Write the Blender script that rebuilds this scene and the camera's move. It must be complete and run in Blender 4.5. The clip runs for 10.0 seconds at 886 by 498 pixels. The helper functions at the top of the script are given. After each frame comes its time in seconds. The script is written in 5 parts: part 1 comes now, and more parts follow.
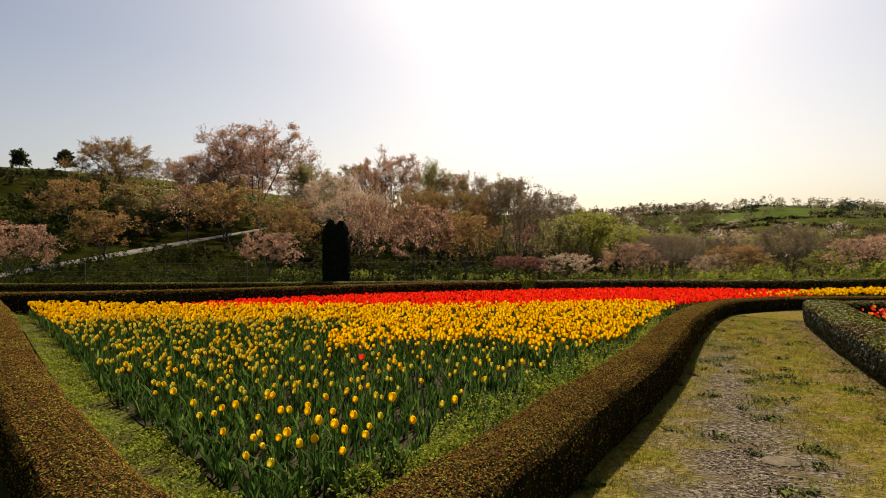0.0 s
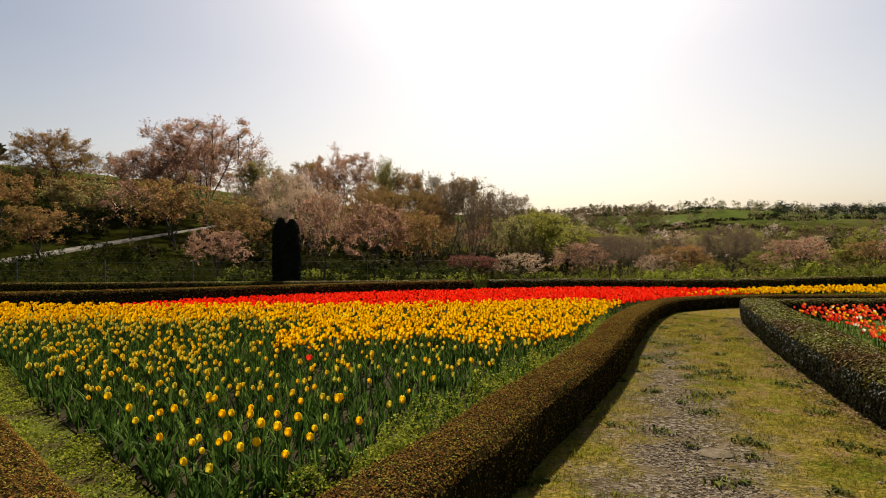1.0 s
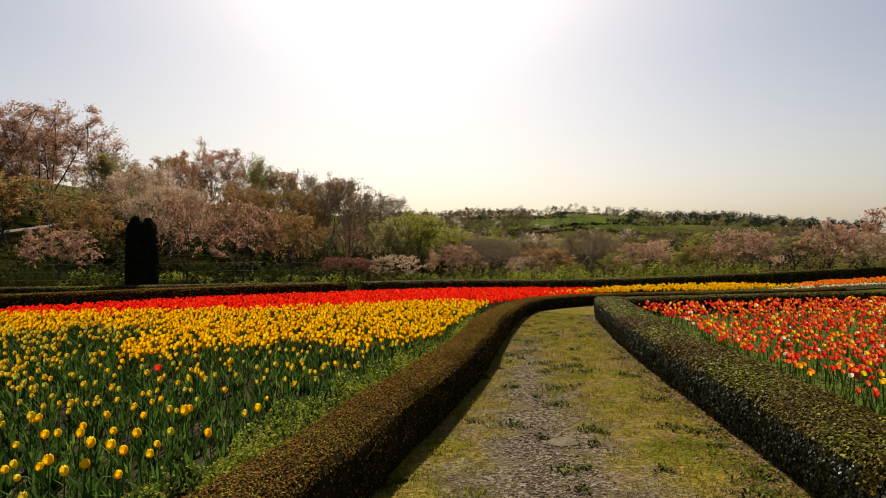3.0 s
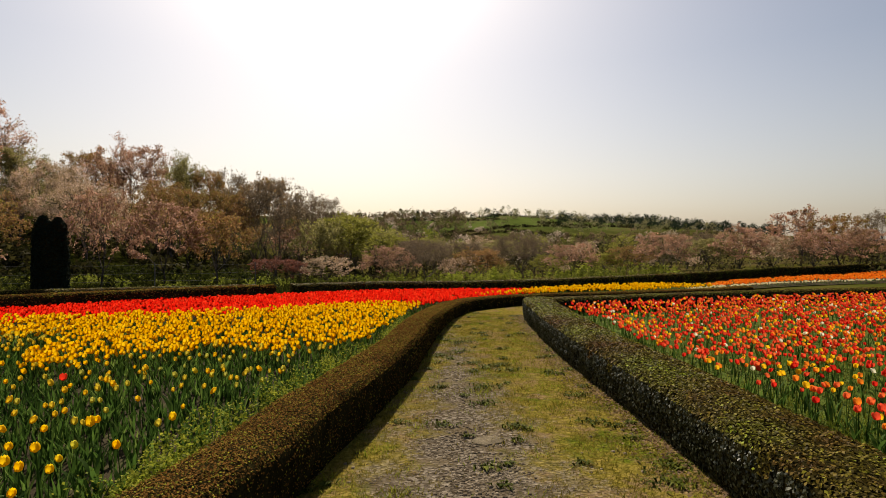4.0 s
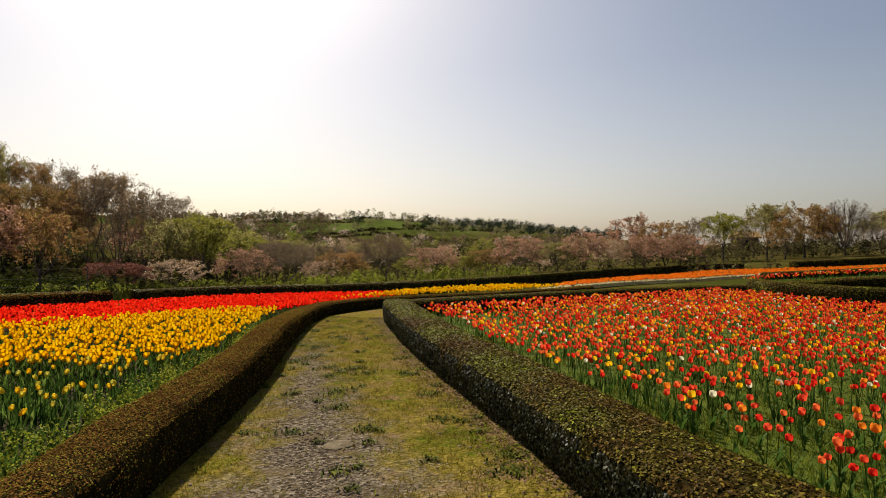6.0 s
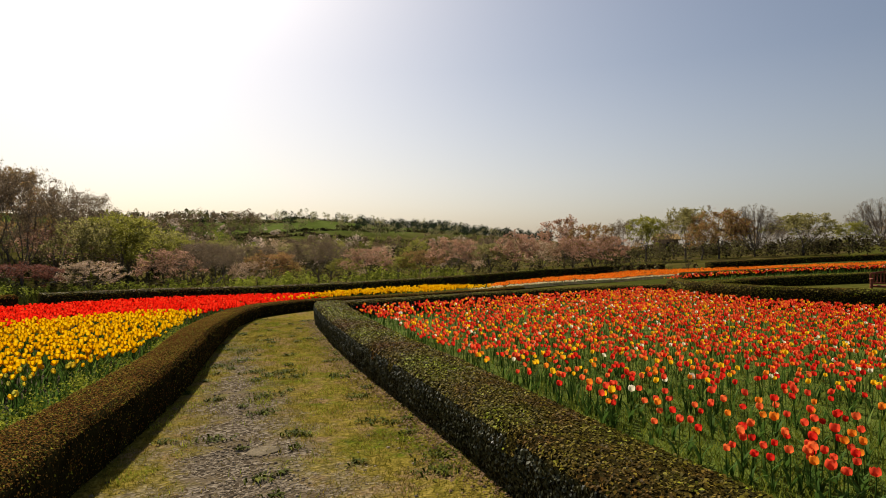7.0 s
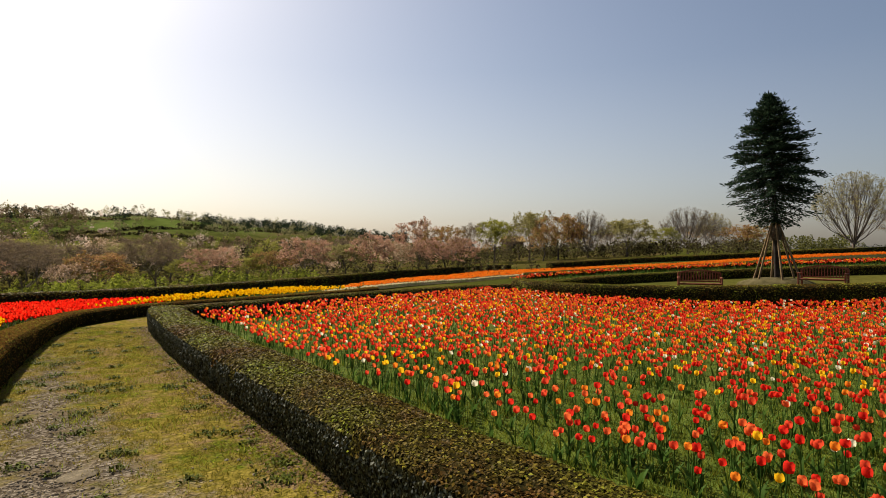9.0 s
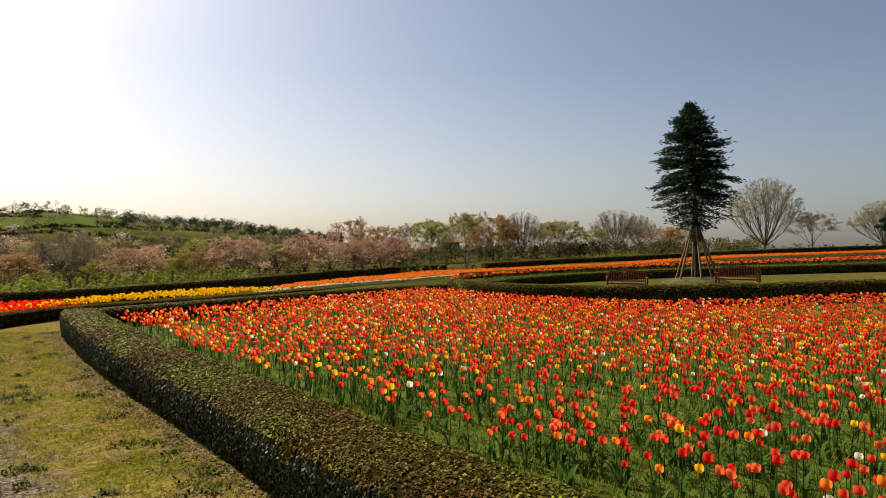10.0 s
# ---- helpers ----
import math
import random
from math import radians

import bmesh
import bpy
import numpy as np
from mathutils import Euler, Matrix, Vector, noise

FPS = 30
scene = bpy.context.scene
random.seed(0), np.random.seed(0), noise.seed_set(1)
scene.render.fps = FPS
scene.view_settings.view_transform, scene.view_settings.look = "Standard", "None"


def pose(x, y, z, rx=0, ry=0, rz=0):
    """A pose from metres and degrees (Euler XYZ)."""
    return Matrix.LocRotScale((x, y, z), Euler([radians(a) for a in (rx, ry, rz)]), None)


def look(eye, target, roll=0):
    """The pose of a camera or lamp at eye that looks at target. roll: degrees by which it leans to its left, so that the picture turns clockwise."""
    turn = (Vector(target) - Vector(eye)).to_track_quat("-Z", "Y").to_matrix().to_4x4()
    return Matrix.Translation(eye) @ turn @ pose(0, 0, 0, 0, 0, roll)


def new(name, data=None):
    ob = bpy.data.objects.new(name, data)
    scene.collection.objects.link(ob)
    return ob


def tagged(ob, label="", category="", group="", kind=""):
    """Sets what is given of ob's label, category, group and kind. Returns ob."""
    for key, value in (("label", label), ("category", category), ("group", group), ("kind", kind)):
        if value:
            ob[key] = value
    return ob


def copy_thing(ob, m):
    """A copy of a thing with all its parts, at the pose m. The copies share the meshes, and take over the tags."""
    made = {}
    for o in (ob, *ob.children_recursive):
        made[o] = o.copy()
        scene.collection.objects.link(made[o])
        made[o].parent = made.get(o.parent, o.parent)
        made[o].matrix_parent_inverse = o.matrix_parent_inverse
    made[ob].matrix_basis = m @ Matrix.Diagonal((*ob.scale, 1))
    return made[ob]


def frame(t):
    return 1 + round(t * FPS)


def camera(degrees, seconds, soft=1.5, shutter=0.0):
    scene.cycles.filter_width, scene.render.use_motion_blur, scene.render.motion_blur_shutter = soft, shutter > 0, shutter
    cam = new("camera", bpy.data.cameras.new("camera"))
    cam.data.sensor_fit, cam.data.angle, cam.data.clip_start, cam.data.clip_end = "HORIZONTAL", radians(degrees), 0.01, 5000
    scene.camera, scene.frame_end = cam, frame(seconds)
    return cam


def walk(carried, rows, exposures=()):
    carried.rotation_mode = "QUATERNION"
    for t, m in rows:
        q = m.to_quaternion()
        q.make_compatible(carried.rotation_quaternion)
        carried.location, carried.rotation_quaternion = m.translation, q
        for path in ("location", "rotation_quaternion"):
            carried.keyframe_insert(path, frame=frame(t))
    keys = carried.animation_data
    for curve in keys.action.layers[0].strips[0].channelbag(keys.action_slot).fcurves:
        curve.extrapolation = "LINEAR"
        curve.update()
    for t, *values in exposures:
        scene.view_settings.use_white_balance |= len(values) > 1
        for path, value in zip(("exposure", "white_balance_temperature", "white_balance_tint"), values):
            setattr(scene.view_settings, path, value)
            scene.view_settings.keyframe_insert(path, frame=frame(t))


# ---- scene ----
cam = camera(75.2, 10.0, soft=0.6)
PATH = [
    (0.0, pose(-0.247, 0.031, 1.65, 89.67, 0.53, 4.55)),
    (0.5, pose(-0.224, 0.039, 1.65, 89.60, 0.40, 2.39)),
    (1.0, pose(-0.197, 0.045, 1.65, 89.57, 0.30, 0.00)),
    (1.5, pose(-0.165, 0.047, 1.65, 89.57, 0.22, -2.81)),
    (2.0, pose(-0.132, 0.046, 1.65, 89.59, 0.16, -5.77)),
    (2.5, pose(-0.098, 0.042, 1.65, 89.64, 0.11, -8.92)),
    (4.0, pose(0.001, 0.010, 1.65, 89.85, 0.01, -18.61)),
    (4.5, pose(0.030, -0.007, 1.65, 89.92, -0.00, -22.11)),
    (5.0, pose(0.057, -0.025, 1.65, 90.00, -0.02, -25.40)),
    (5.5, pose(0.080, -0.044, 1.65, 90.07, -0.04, -28.68)),
    (7.0, pose(0.135, -0.105, 1.65, 90.25, -0.10, -38.43)),
    (7.5, pose(0.149, -0.122, 1.65, 90.30, -0.13, -41.67)),
    (8.0, pose(0.161, -0.137, 1.65, 90.34, -0.16, -45.21)),
    (8.5, pose(0.173, -0.148, 1.65, 90.37, -0.21, -48.96)),
    (9.0, pose(0.186, -0.154, 1.65, 90.40, -0.26, -52.68)),
    (9.5, pose(0.199, -0.153, 1.65, 90.43, -0.32, -55.73)),
    (10.0, pose(0.216, -0.144, 1.65, 90.46, -0.40, -59.02)),
]
walk(cam, PATH, [(0.0, 0.55, 7300, 11), (2.5, 0.44, 7250, 11), (5.0, 0.43, 7150, 11), (8.5, 0.6, 6950, 10), (10.0, 0.74, 6850, 11)])

# ---- sky and sun ----
SUN_AZ, SUN_EL = 8.0, 43.0          # degrees, azimuth clockwise from +y
world = bpy.data.worlds.new("sky")
scene.world = world
world.use_nodes = True
wn, wl = world.node_tree.nodes, world.node_tree.links
sky = wn.new("ShaderNodeTexSky")
sky.sky_type, sky.sun_disc = "NISHITA", False
sky.sun_elevation, sky.sun_rotation = radians(SUN_EL), radians(SUN_AZ)
sky.altitude, sky.air_density, sky.dust_density, sky.ozone_density = 100, 1.0, 3.4, 3.6
wl.new(sky.outputs[0], wn["Background"].inputs[0])
wn["Background"].inputs[1].default_value = 0.062
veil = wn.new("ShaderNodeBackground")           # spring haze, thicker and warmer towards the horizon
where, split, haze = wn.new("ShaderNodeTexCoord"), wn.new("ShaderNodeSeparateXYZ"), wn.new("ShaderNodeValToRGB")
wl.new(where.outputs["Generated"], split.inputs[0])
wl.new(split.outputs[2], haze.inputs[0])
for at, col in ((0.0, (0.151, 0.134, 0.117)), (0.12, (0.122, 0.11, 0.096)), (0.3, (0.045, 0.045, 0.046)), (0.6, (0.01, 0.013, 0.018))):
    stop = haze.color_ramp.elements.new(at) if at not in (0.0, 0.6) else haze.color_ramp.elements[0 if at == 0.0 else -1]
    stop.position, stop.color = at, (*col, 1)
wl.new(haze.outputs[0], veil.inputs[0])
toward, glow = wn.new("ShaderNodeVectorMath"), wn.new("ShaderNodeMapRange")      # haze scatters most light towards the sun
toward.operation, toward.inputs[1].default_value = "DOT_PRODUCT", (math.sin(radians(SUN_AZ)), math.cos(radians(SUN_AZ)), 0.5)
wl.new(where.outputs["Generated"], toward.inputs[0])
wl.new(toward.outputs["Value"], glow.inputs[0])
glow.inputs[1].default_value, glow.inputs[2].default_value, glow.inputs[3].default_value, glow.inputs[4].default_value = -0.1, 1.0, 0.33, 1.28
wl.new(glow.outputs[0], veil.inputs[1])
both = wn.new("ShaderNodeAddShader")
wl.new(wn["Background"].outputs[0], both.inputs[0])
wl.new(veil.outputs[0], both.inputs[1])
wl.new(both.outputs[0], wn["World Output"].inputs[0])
sun_data = bpy.data.lights.new("sun", "SUN")
sun_data.energy, sun_data.angle, sun_data.color = 5.0, radians(0.6), (1.0, 0.95, 0.86)
sun = new("sun", sun_data)
sd = Vector((math.sin(radians(SUN_AZ)) * math.cos(radians(SUN_EL)), math.cos(radians(SUN_AZ)) * math.cos(radians(SUN_EL)), math.sin(radians(SUN_EL))))
sun.matrix_world = look(sd * 50, (0, 0, 0))

rng = np.random.default_rng(7)


# ---- materials ----
def ramp(nt, source, stops, constant=False):
    node = nt.nodes.new("ShaderNodeValToRGB")
    els = node.color_ramp.elements
    node.color_ramp.interpolation = "CONSTANT" if constant else "LINEAR"
    while len(els) < len(stops):
        els.new(0.5)
    for el, (at, col) in zip(els, stops):
        el.position, el.color = at, (*col, 1)
    nt.links.new(source, node.inputs[0])
    return node.outputs[0]


def noise_tex(nt, scale, detail=4, rough=0.6):
    tex = nt.nodes.new("ShaderNodeTexNoise")
    geo = nt.nodes.new("ShaderNodeNewGeometry")
    nt.links.new(geo.outputs["Position"], tex.inputs["Vector"])
    tex.inputs["Scale"].default_value, tex.inputs["Detail"].default_value, tex.inputs["Roughness"].default_value = scale, detail, rough
    return tex.outputs["Fac"]


def blend(nt, fac, a, b, kind="MIX"):
    m = nt.nodes.new("ShaderNodeMix")
    m.data_type, m.blend_type = "RGBA", kind
    for value, socket in ((fac, m.inputs[0]), (a, m.inputs[6]), (b, m.inputs[7])):
        if isinstance(value, bpy.types.NodeSocket):
            nt.links.new(value, socket)
        elif isinstance(value, tuple):
            socket.default_value = (*value, 1)
        else:
            socket.default_value = value
    return m.outputs[2]


def material(name):
    m = bpy.data.materials.new(name)
    m.use_nodes = True
    return m, m.node_tree, m.node_tree.nodes["Principled BSDF"]


def rough_mat(name, dark, mid, light, scale=8.0, fine=60.0, rough=0.9, spec=0.1, bump=0.3, bump_scale=40.0, metallic=0.0):
    """Two scales of colour variation with fine relief."""
    m, nt, bsdf = material(name)
    big = ramp(nt, noise_tex(nt, scale), [(0.3, dark), (0.5, mid), (0.7, light)])
    small = ramp(nt, noise_tex(nt, fine, 6), [(0.3, (0.6, 0.6, 0.6)), (0.7, (1.25, 1.25, 1.25))])
    nt.links.new(blend(nt, 1.0, big, small, "MULTIPLY"), bsdf.inputs["Base Color"])
    bsdf.inputs["Roughness"].default_value, bsdf.inputs["Metallic"].default_value = rough, metallic
    bsdf.inputs["Specular IOR Level"].default_value = spec
    b = nt.nodes.new("ShaderNodeBump")
    b.inputs["Strength"].default_value, b.inputs["Distance"].default_value = bump, 0.02
    nt.links.new(noise_tex(nt, bump_scale, 6), b.inputs["Height"])
    nt.links.new(b.outputs[0], bsdf.inputs["Normal"])
    return m


def leaf_mat(name, stops, through_light=0.45, rough=0.55, per_object=False, constant=False, patch=None, spec=0.02):
    """Thin leaves or petals: colour differs from piece to piece, and light shines through."""
    m, nt, bsdf = material(name)
    if per_object:
        src = nt.nodes.new("ShaderNodeObjectInfo").outputs["Random"]
    else:
        src = nt.nodes.new("ShaderNodeNewGeometry").outputs["Random Per Island"]
    col = ramp(nt, src, stops, constant)
    if patch:
        scale, lo, hi = patch
        col = blend(nt, 1.0, col, ramp(nt, noise_tex(nt, scale, 3), [(0.35, lo), (0.65, hi)]), "MULTIPLY")
    nt.links.new(col, bsdf.inputs["Base Color"])
    bsdf.inputs["Roughness"].default_value = rough
    bsdf.inputs["Specular IOR Level"].default_value = spec
    tr = nt.nodes.new("ShaderNodeBsdfTranslucent")
    nt.links.new(col, tr.inputs["Color"])
    mix = nt.nodes.new("ShaderNodeMixShader")
    mix.inputs[0].default_value = through_light
    nt.links.new(bsdf.outputs[0], mix.inputs[1])
    nt.links.new(tr.outputs[0], mix.inputs[2])
    nt.links.new(mix.outputs[0], nt.nodes["Material Output"].inputs["Surface"])
    return m


BARK = rough_mat("bark", (0.035, 0.028, 0.022), (0.07, 0.055, 0.045), (0.12, 0.1, 0.085), 3, 30, 0.95, 0.1, 0.6, 25)
BARK_GREY = rough_mat("grey_bark", (0.07, 0.053, 0.04), (0.115, 0.09, 0.07), (0.17, 0.14, 0.115), 2, 20, 0.95, 0.1, 0.5, 20)
BLOSSOM_PINK = leaf_mat("pink_blossom", [(0, (0.24, 0.13, 0.083)), (0.45, (0.42, 0.245, 0.172)), (0.88, (0.61, 0.405, 0.31)), (0.94, (0.3, 0.23, 0.06)), (1, (0.24, 0.2, 0.035))], 0.5, patch=(0.45, (0.66, 0.62, 0.54), (1.22, 1.13, 1.08)))
BLOSSOM_PALE = leaf_mat("pale_blossom", [(0, (0.23, 0.165, 0.08)), (0.22, (0.33, 0.245, 0.11)), (0.6, (0.56, 0.41, 0.315)), (1, (0.76, 0.61, 0.51))], 0.52, patch=(0.45, (0.68, 0.66, 0.58), (1.22, 1.13, 1.08)))
BLOSSOM_RUST = leaf_mat("rusty_young_leaves", [(0, (0.18, 0.09, 0.035)), (0.4, (0.29, 0.16, 0.065)), (0.7, (0.43, 0.255, 0.14)), (0.85, (0.25, 0.2, 0.045)), (1, (0.19, 0.17, 0.03))], 0.5, patch=(0.45, (0.7, 0.74, 0.58), (1.18, 1.08, 1.0)))
LEAF_FRESH = leaf_mat("fresh_green_leaves", [(0, (0.14, 0.14, 0.02)), (0.5, (0.26, 0.25, 0.04)), (1, (0.39, 0.36, 0.09))], 0.5)
LEAF_OLIVE = leaf_mat("olive_young_leaves", [(0, (0.13, 0.12, 0.035)), (0.5, (0.26, 0.23, 0.07)), (1, (0.4, 0.34, 0.15))], 0.5)
LEAF_GREY = leaf_mat("grey_brown_buds", [(0, (0.09, 0.06, 0.034)), (0.5, (0.17, 0.12, 0.07)), (1, (0.27, 0.2, 0.125))], 0.4)
LEAF_BUD = leaf_mat("olive_brown_buds", [(0, (0.13, 0.11, 0.05)), (0.5, (0.26, 0.22, 0.09)), (1, (0.38, 0.32, 0.14))], 0.45)
LEAF_RED = leaf_mat("dark_red_leaves", [(0, (0.1, 0.03, 0.018)), (0.5, (0.2, 0.07, 0.045)), (1, (0.32, 0.14, 0.09))], 0.4)
NEEDLE = leaf_mat("dark_needles", [(0, (0.012, 0.022, 0.012)), (0.6, (0.025, 0.045, 0.025)), (1, (0.05, 0.075, 0.035))], 0.15, 0.7)
NEEDLE_BLACK = leaf_mat("cypress_needles", [(0, (0.008, 0.012, 0.008)), (1, (0.022, 0.03, 0.018))], 0.05, 0.8)
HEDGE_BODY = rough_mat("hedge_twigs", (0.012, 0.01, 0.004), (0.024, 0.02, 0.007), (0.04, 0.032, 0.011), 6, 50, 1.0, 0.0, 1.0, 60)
HEDGE_BROWN = leaf_mat("bronze_box_leaves", [(0, (0.1, 0.045, 0.014)), (0.45, (0.175, 0.085, 0.024)), (0.78, (0.23, 0.125, 0.034)), (0.86, (0.2, 0.18, 0.026)), (1, (0.26, 0.27, 0.036))], 0.15, 0.5, patch=(1.3, (0.9, 0.78, 0.78), (1.15, 1.2, 1.0)), spec=0.0)
# greener, glossier leaves for hedge flanks, darkened to paint in the sides' shade
HEDGE_FLANK = leaf_mat("shaded_box_leaves", [(0, (0.016, 0.02, 0.007)), (0.5, (0.034, 0.038, 0.014)), (0.85, (0.06, 0.06, 0.026)), (1, (0.1, 0.095, 0.045))], 0.1, 0.42, spec=0.3)
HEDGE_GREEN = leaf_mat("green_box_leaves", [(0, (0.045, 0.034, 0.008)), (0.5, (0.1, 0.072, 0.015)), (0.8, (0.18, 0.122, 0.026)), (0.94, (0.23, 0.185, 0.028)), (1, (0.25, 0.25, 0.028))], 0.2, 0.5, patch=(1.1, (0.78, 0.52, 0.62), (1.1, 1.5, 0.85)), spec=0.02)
STALK = leaf_mat("tulip_foliage", [(0, (0.024, 0.052, 0.009)), (0.5, (0.05, 0.1, 0.017)), (0.85, (0.095, 0.165, 0.028)), (1, (0.17, 0.23, 0.048))], 0.4, 0.6, spec=0.03)
TURF = rough_mat("bed_turf", (0.045, 0.065, 0.01), (0.08, 0.11, 0.016), (0.12, 0.14, 0.026), 2.5, 45, 1.0, 0.05, 0.8, 60)
VERGE = rough_mat("mossy_verge", (0.07, 0.05, 0.02), (0.08, 0.08, 0.015), (0.1, 0.13, 0.016), 2.0, 45, 1.0, 0.05, 0.8, 60)
YELLOW = leaf_mat("yellow_petals", [(0, (0.68, 0.335, 0.004)), (0.5, (0.78, 0.43, 0.006)), (1, (0.84, 0.54, 0.015))], 0.5, 0.5)
YELLOW_NEAR = leaf_mat("yellow_bud_petals", [(0, (0.42, 0.41, 0.08)), (0.3, (0.6, 0.47, 0.045)), (1, (0.8, 0.47, 0.012))], 0.52, 0.5)
RED = leaf_mat("scarlet_petals", [(0, (0.7, 0.012, 0.006)), (0.6, (0.82, 0.025, 0.01)), (1, (0.85, 0.06, 0.02))], 0.55, 0.5)
MIXED = leaf_mat("mixed_petals", [(0, (0.7, 0.032, 0.018)), (0.3, (0.77, 0.085, 0.035)), (0.55, (0.81, 0.16, 0.045)), (0.74, (0.82, 0.25, 0.025)), (0.86, (0.86, 0.52, 0.02)), (0.965, (0.76, 0.72, 0.52))], 0.5, 0.5, constant=True)
ORANGE = leaf_mat("orange_petals", [(0, (0.75, 0.13, 0.01)), (0.6, (0.82, 0.2, 0.015)), (1, (0.85, 0.3, 0.03))], 0.55, 0.5)
WHITE = leaf_mat("cream_petals", [(0, (0.7, 0.6, 0.32)), (1, (0.8, 0.74, 0.5))], 0.4, 0.5)
SOIL = rough_mat("soil", (0.025, 0.018, 0.01), (0.045, 0.034, 0.018), (0.06, 0.055, 0.022), 4, 40, 1.0, 0.05, 0.8, 30)
WEED = leaf_mat("weeds", [(0, (0.12, 0.15, 0.014)), (0.5, (0.22, 0.25, 0.024)), (1, (0.35, 0.34, 0.045))], 0.45)
BED_GRASS = leaf_mat("bed_grass", [(0, (0.065, 0.095, 0.01)), (0.5, (0.135, 0.17, 0.018)), (1, (0.22, 0.23, 0.032))], 0.38)
GRASS = leaf_mat("path_grass", [(0, (0.085, 0.085, 0.008)), (0.5, (0.17, 0.135, 0.014)), (1, (0.29, 0.21, 0.038))], 0.38)


# ---- the lie of the land ----
def smooth(a, b, x):
    u = np.clip((x - a) / (b - a), 0, 1)
    return u * u * (3 - 2 * u)


def land(x, y):
    """Height of the ground: level beds, a rise towards +x, a wooded slope at -x, a shallow valley and a far ridge."""
    x, y = np.asarray(x, float), np.asarray(y, float)
    r, az = np.hypot(x, y) + 1e-6, np.degrees(np.arctan2(x, y))
    rise = 0.042 * (x - 16) - 0.026 * y
    rise = np.where(rise > 0, rise, 0) * smooth(6, 14, x)
    rise = np.minimum(rise, 2.2 + 0.01 * rise)
    left = np.exp(-(np.clip(np.abs(az + 62) - 22, 0, None) / 26.0) ** 2)
    slope = 12.0 * left * smooth(26, 105, r) + 10 * left * smooth(100, 400, r)
    open_side = np.exp(-((az - 24) / 30.0) ** 2)
    valley = -1.2 * smooth(23, 45, r) * np.exp(-((az - 12) / 19.0) ** 2) - 5.0 * smooth(75, 170, r) * open_side
    ridge = np.exp(-((az - 22) / 25.0) ** 2) * (1 + 0.02 * np.sin(az * 0.55) + 0.012 * np.sin(az * 1.3 + 1))
    hill = (30.0 * smooth(150, 430, r) + 4 * smooth(430, 900, r)) * np.where(az < 20, np.maximum(ridge, 0.84), ridge) * np.exp(-(np.clip(np.abs(az) - 100, 0, None) / 30) ** 2)
    return rise + slope + valley + hill


def h(x, y):
    return float(land(x, y))


# ---- builders ----
def mesh_np(name, verts, faces, mats, smooth_shade=False):
    """A mesh from arrays of vertices and of equal-sided faces."""
    me = bpy.data.meshes.new(name)
    verts, faces = np.asarray(verts, np.float32), np.asarray(faces, np.int32)
    n = faces.shape[1]
    me.vertices.add(len(verts))
    me.vertices.foreach_set("co", verts.ravel())
    me.loops.add(faces.size)
    me.loops.foreach_set("vertex_index", faces.ravel())
    me.polygons.add(len(faces))
    me.polygons.foreach_set("loop_start", np.arange(0, faces.size, n, dtype=np.int32))
    me.update(calc_edges=True)
    for m in (mats if isinstance(mats, (list, tuple)) else [mats]):
        me.materials.append(m)
    if smooth_shade:
        me.polygons.foreach_set("use_smooth", np.ones(len(faces), bool))
    return me


def piece(name, me, parent=None, label="", kind=""):
    ob = new(name, me)
    ob.parent = parent
    return tagged(ob, label, kind=kind)


def part(name, bm, mat, parent, label="", smooth_shade=False):
    me = bpy.data.meshes.new(name)
    bm.to_mesh(me)
    bm.free()
    me.materials.append(mat)
    if smooth_shade:
        for p in me.polygons:
            p.use_smooth = True
    return piece(name, me, parent, label)


def frames_of(d):
    """Two unit vectors square to each row of d."""
    a = np.where(np.abs(d[:, 2:3]) < 0.9, np.array([[0, 0, 1.0]]), np.array([[1.0, 0, 0]]))
    u = np.cross(d, a)
    u /= np.linalg.norm(u, axis=1, keepdims=True) + 1e-9
    return u, np.cross(d, u)


def tubes(p0, p1, r0, r1, sides=4):
    """Tapered tubes from p0 to p1, as quads."""
    p0, p1, r0, r1 = (np.asarray(a, float) for a in (p0, p1, r0, r1))
    d = p1 - p0
    d /= np.linalg.norm(d, axis=1, keepdims=True) + 1e-9
    u, v = frames_of(d)
    ang = np.arange(sides) * 2 * np.pi / sides
    ring = np.cos(ang)[None, :, None] * u[:, None] + np.sin(ang)[None, :, None] * v[:, None]
    vs = np.concatenate([p0[:, None] + ring * r0[:, None, None], p1[:, None] + ring * r1[:, None, None]], 1)
    base = (np.arange(len(p0)) * 2 * sides)[:, None, None]
    k = np.arange(sides)
    quad = np.stack([k, (k + 1) % sides, (k + 1) % sides + sides, k + sides], -1)[None]
    return vs.reshape(-1, 3), (base + quad).reshape(-1, 4)


def cards(pos, nrm, size, aspect=1.0, gen=rng, along=None):
    """Small bent leaves: one quad each, turned about its normal."""
    pos, nrm = np.asarray(pos, float), np.asarray(nrm, float)
    nrm = nrm / (np.linalg.norm(nrm, axis=1, keepdims=True) + 1e-9)
    u, v = frames_of(nrm)
    a = gen.uniform(0, 2 * np.pi, len(pos))[:, None]
    uu, vv = u * np.cos(a) + v * np.sin(a), -u * np.sin(a) + v * np.cos(a)
    if along is not None:
        uu = np.asarray(along, float)
        vv = np.cross(nrm, uu)
    s = np.broadcast_to(np.asarray(size, float), (len(pos),))[:, None] * 0.5
    w = s / aspect
    vs = np.stack([pos - uu * s, pos - vv * w + nrm * s * 0.25, pos + uu * s, pos + vv * w + nrm * s * 0.25], 1)
    return vs.reshape(-1, 3), np.arange(len(pos) * 4).reshape(-1, 4)


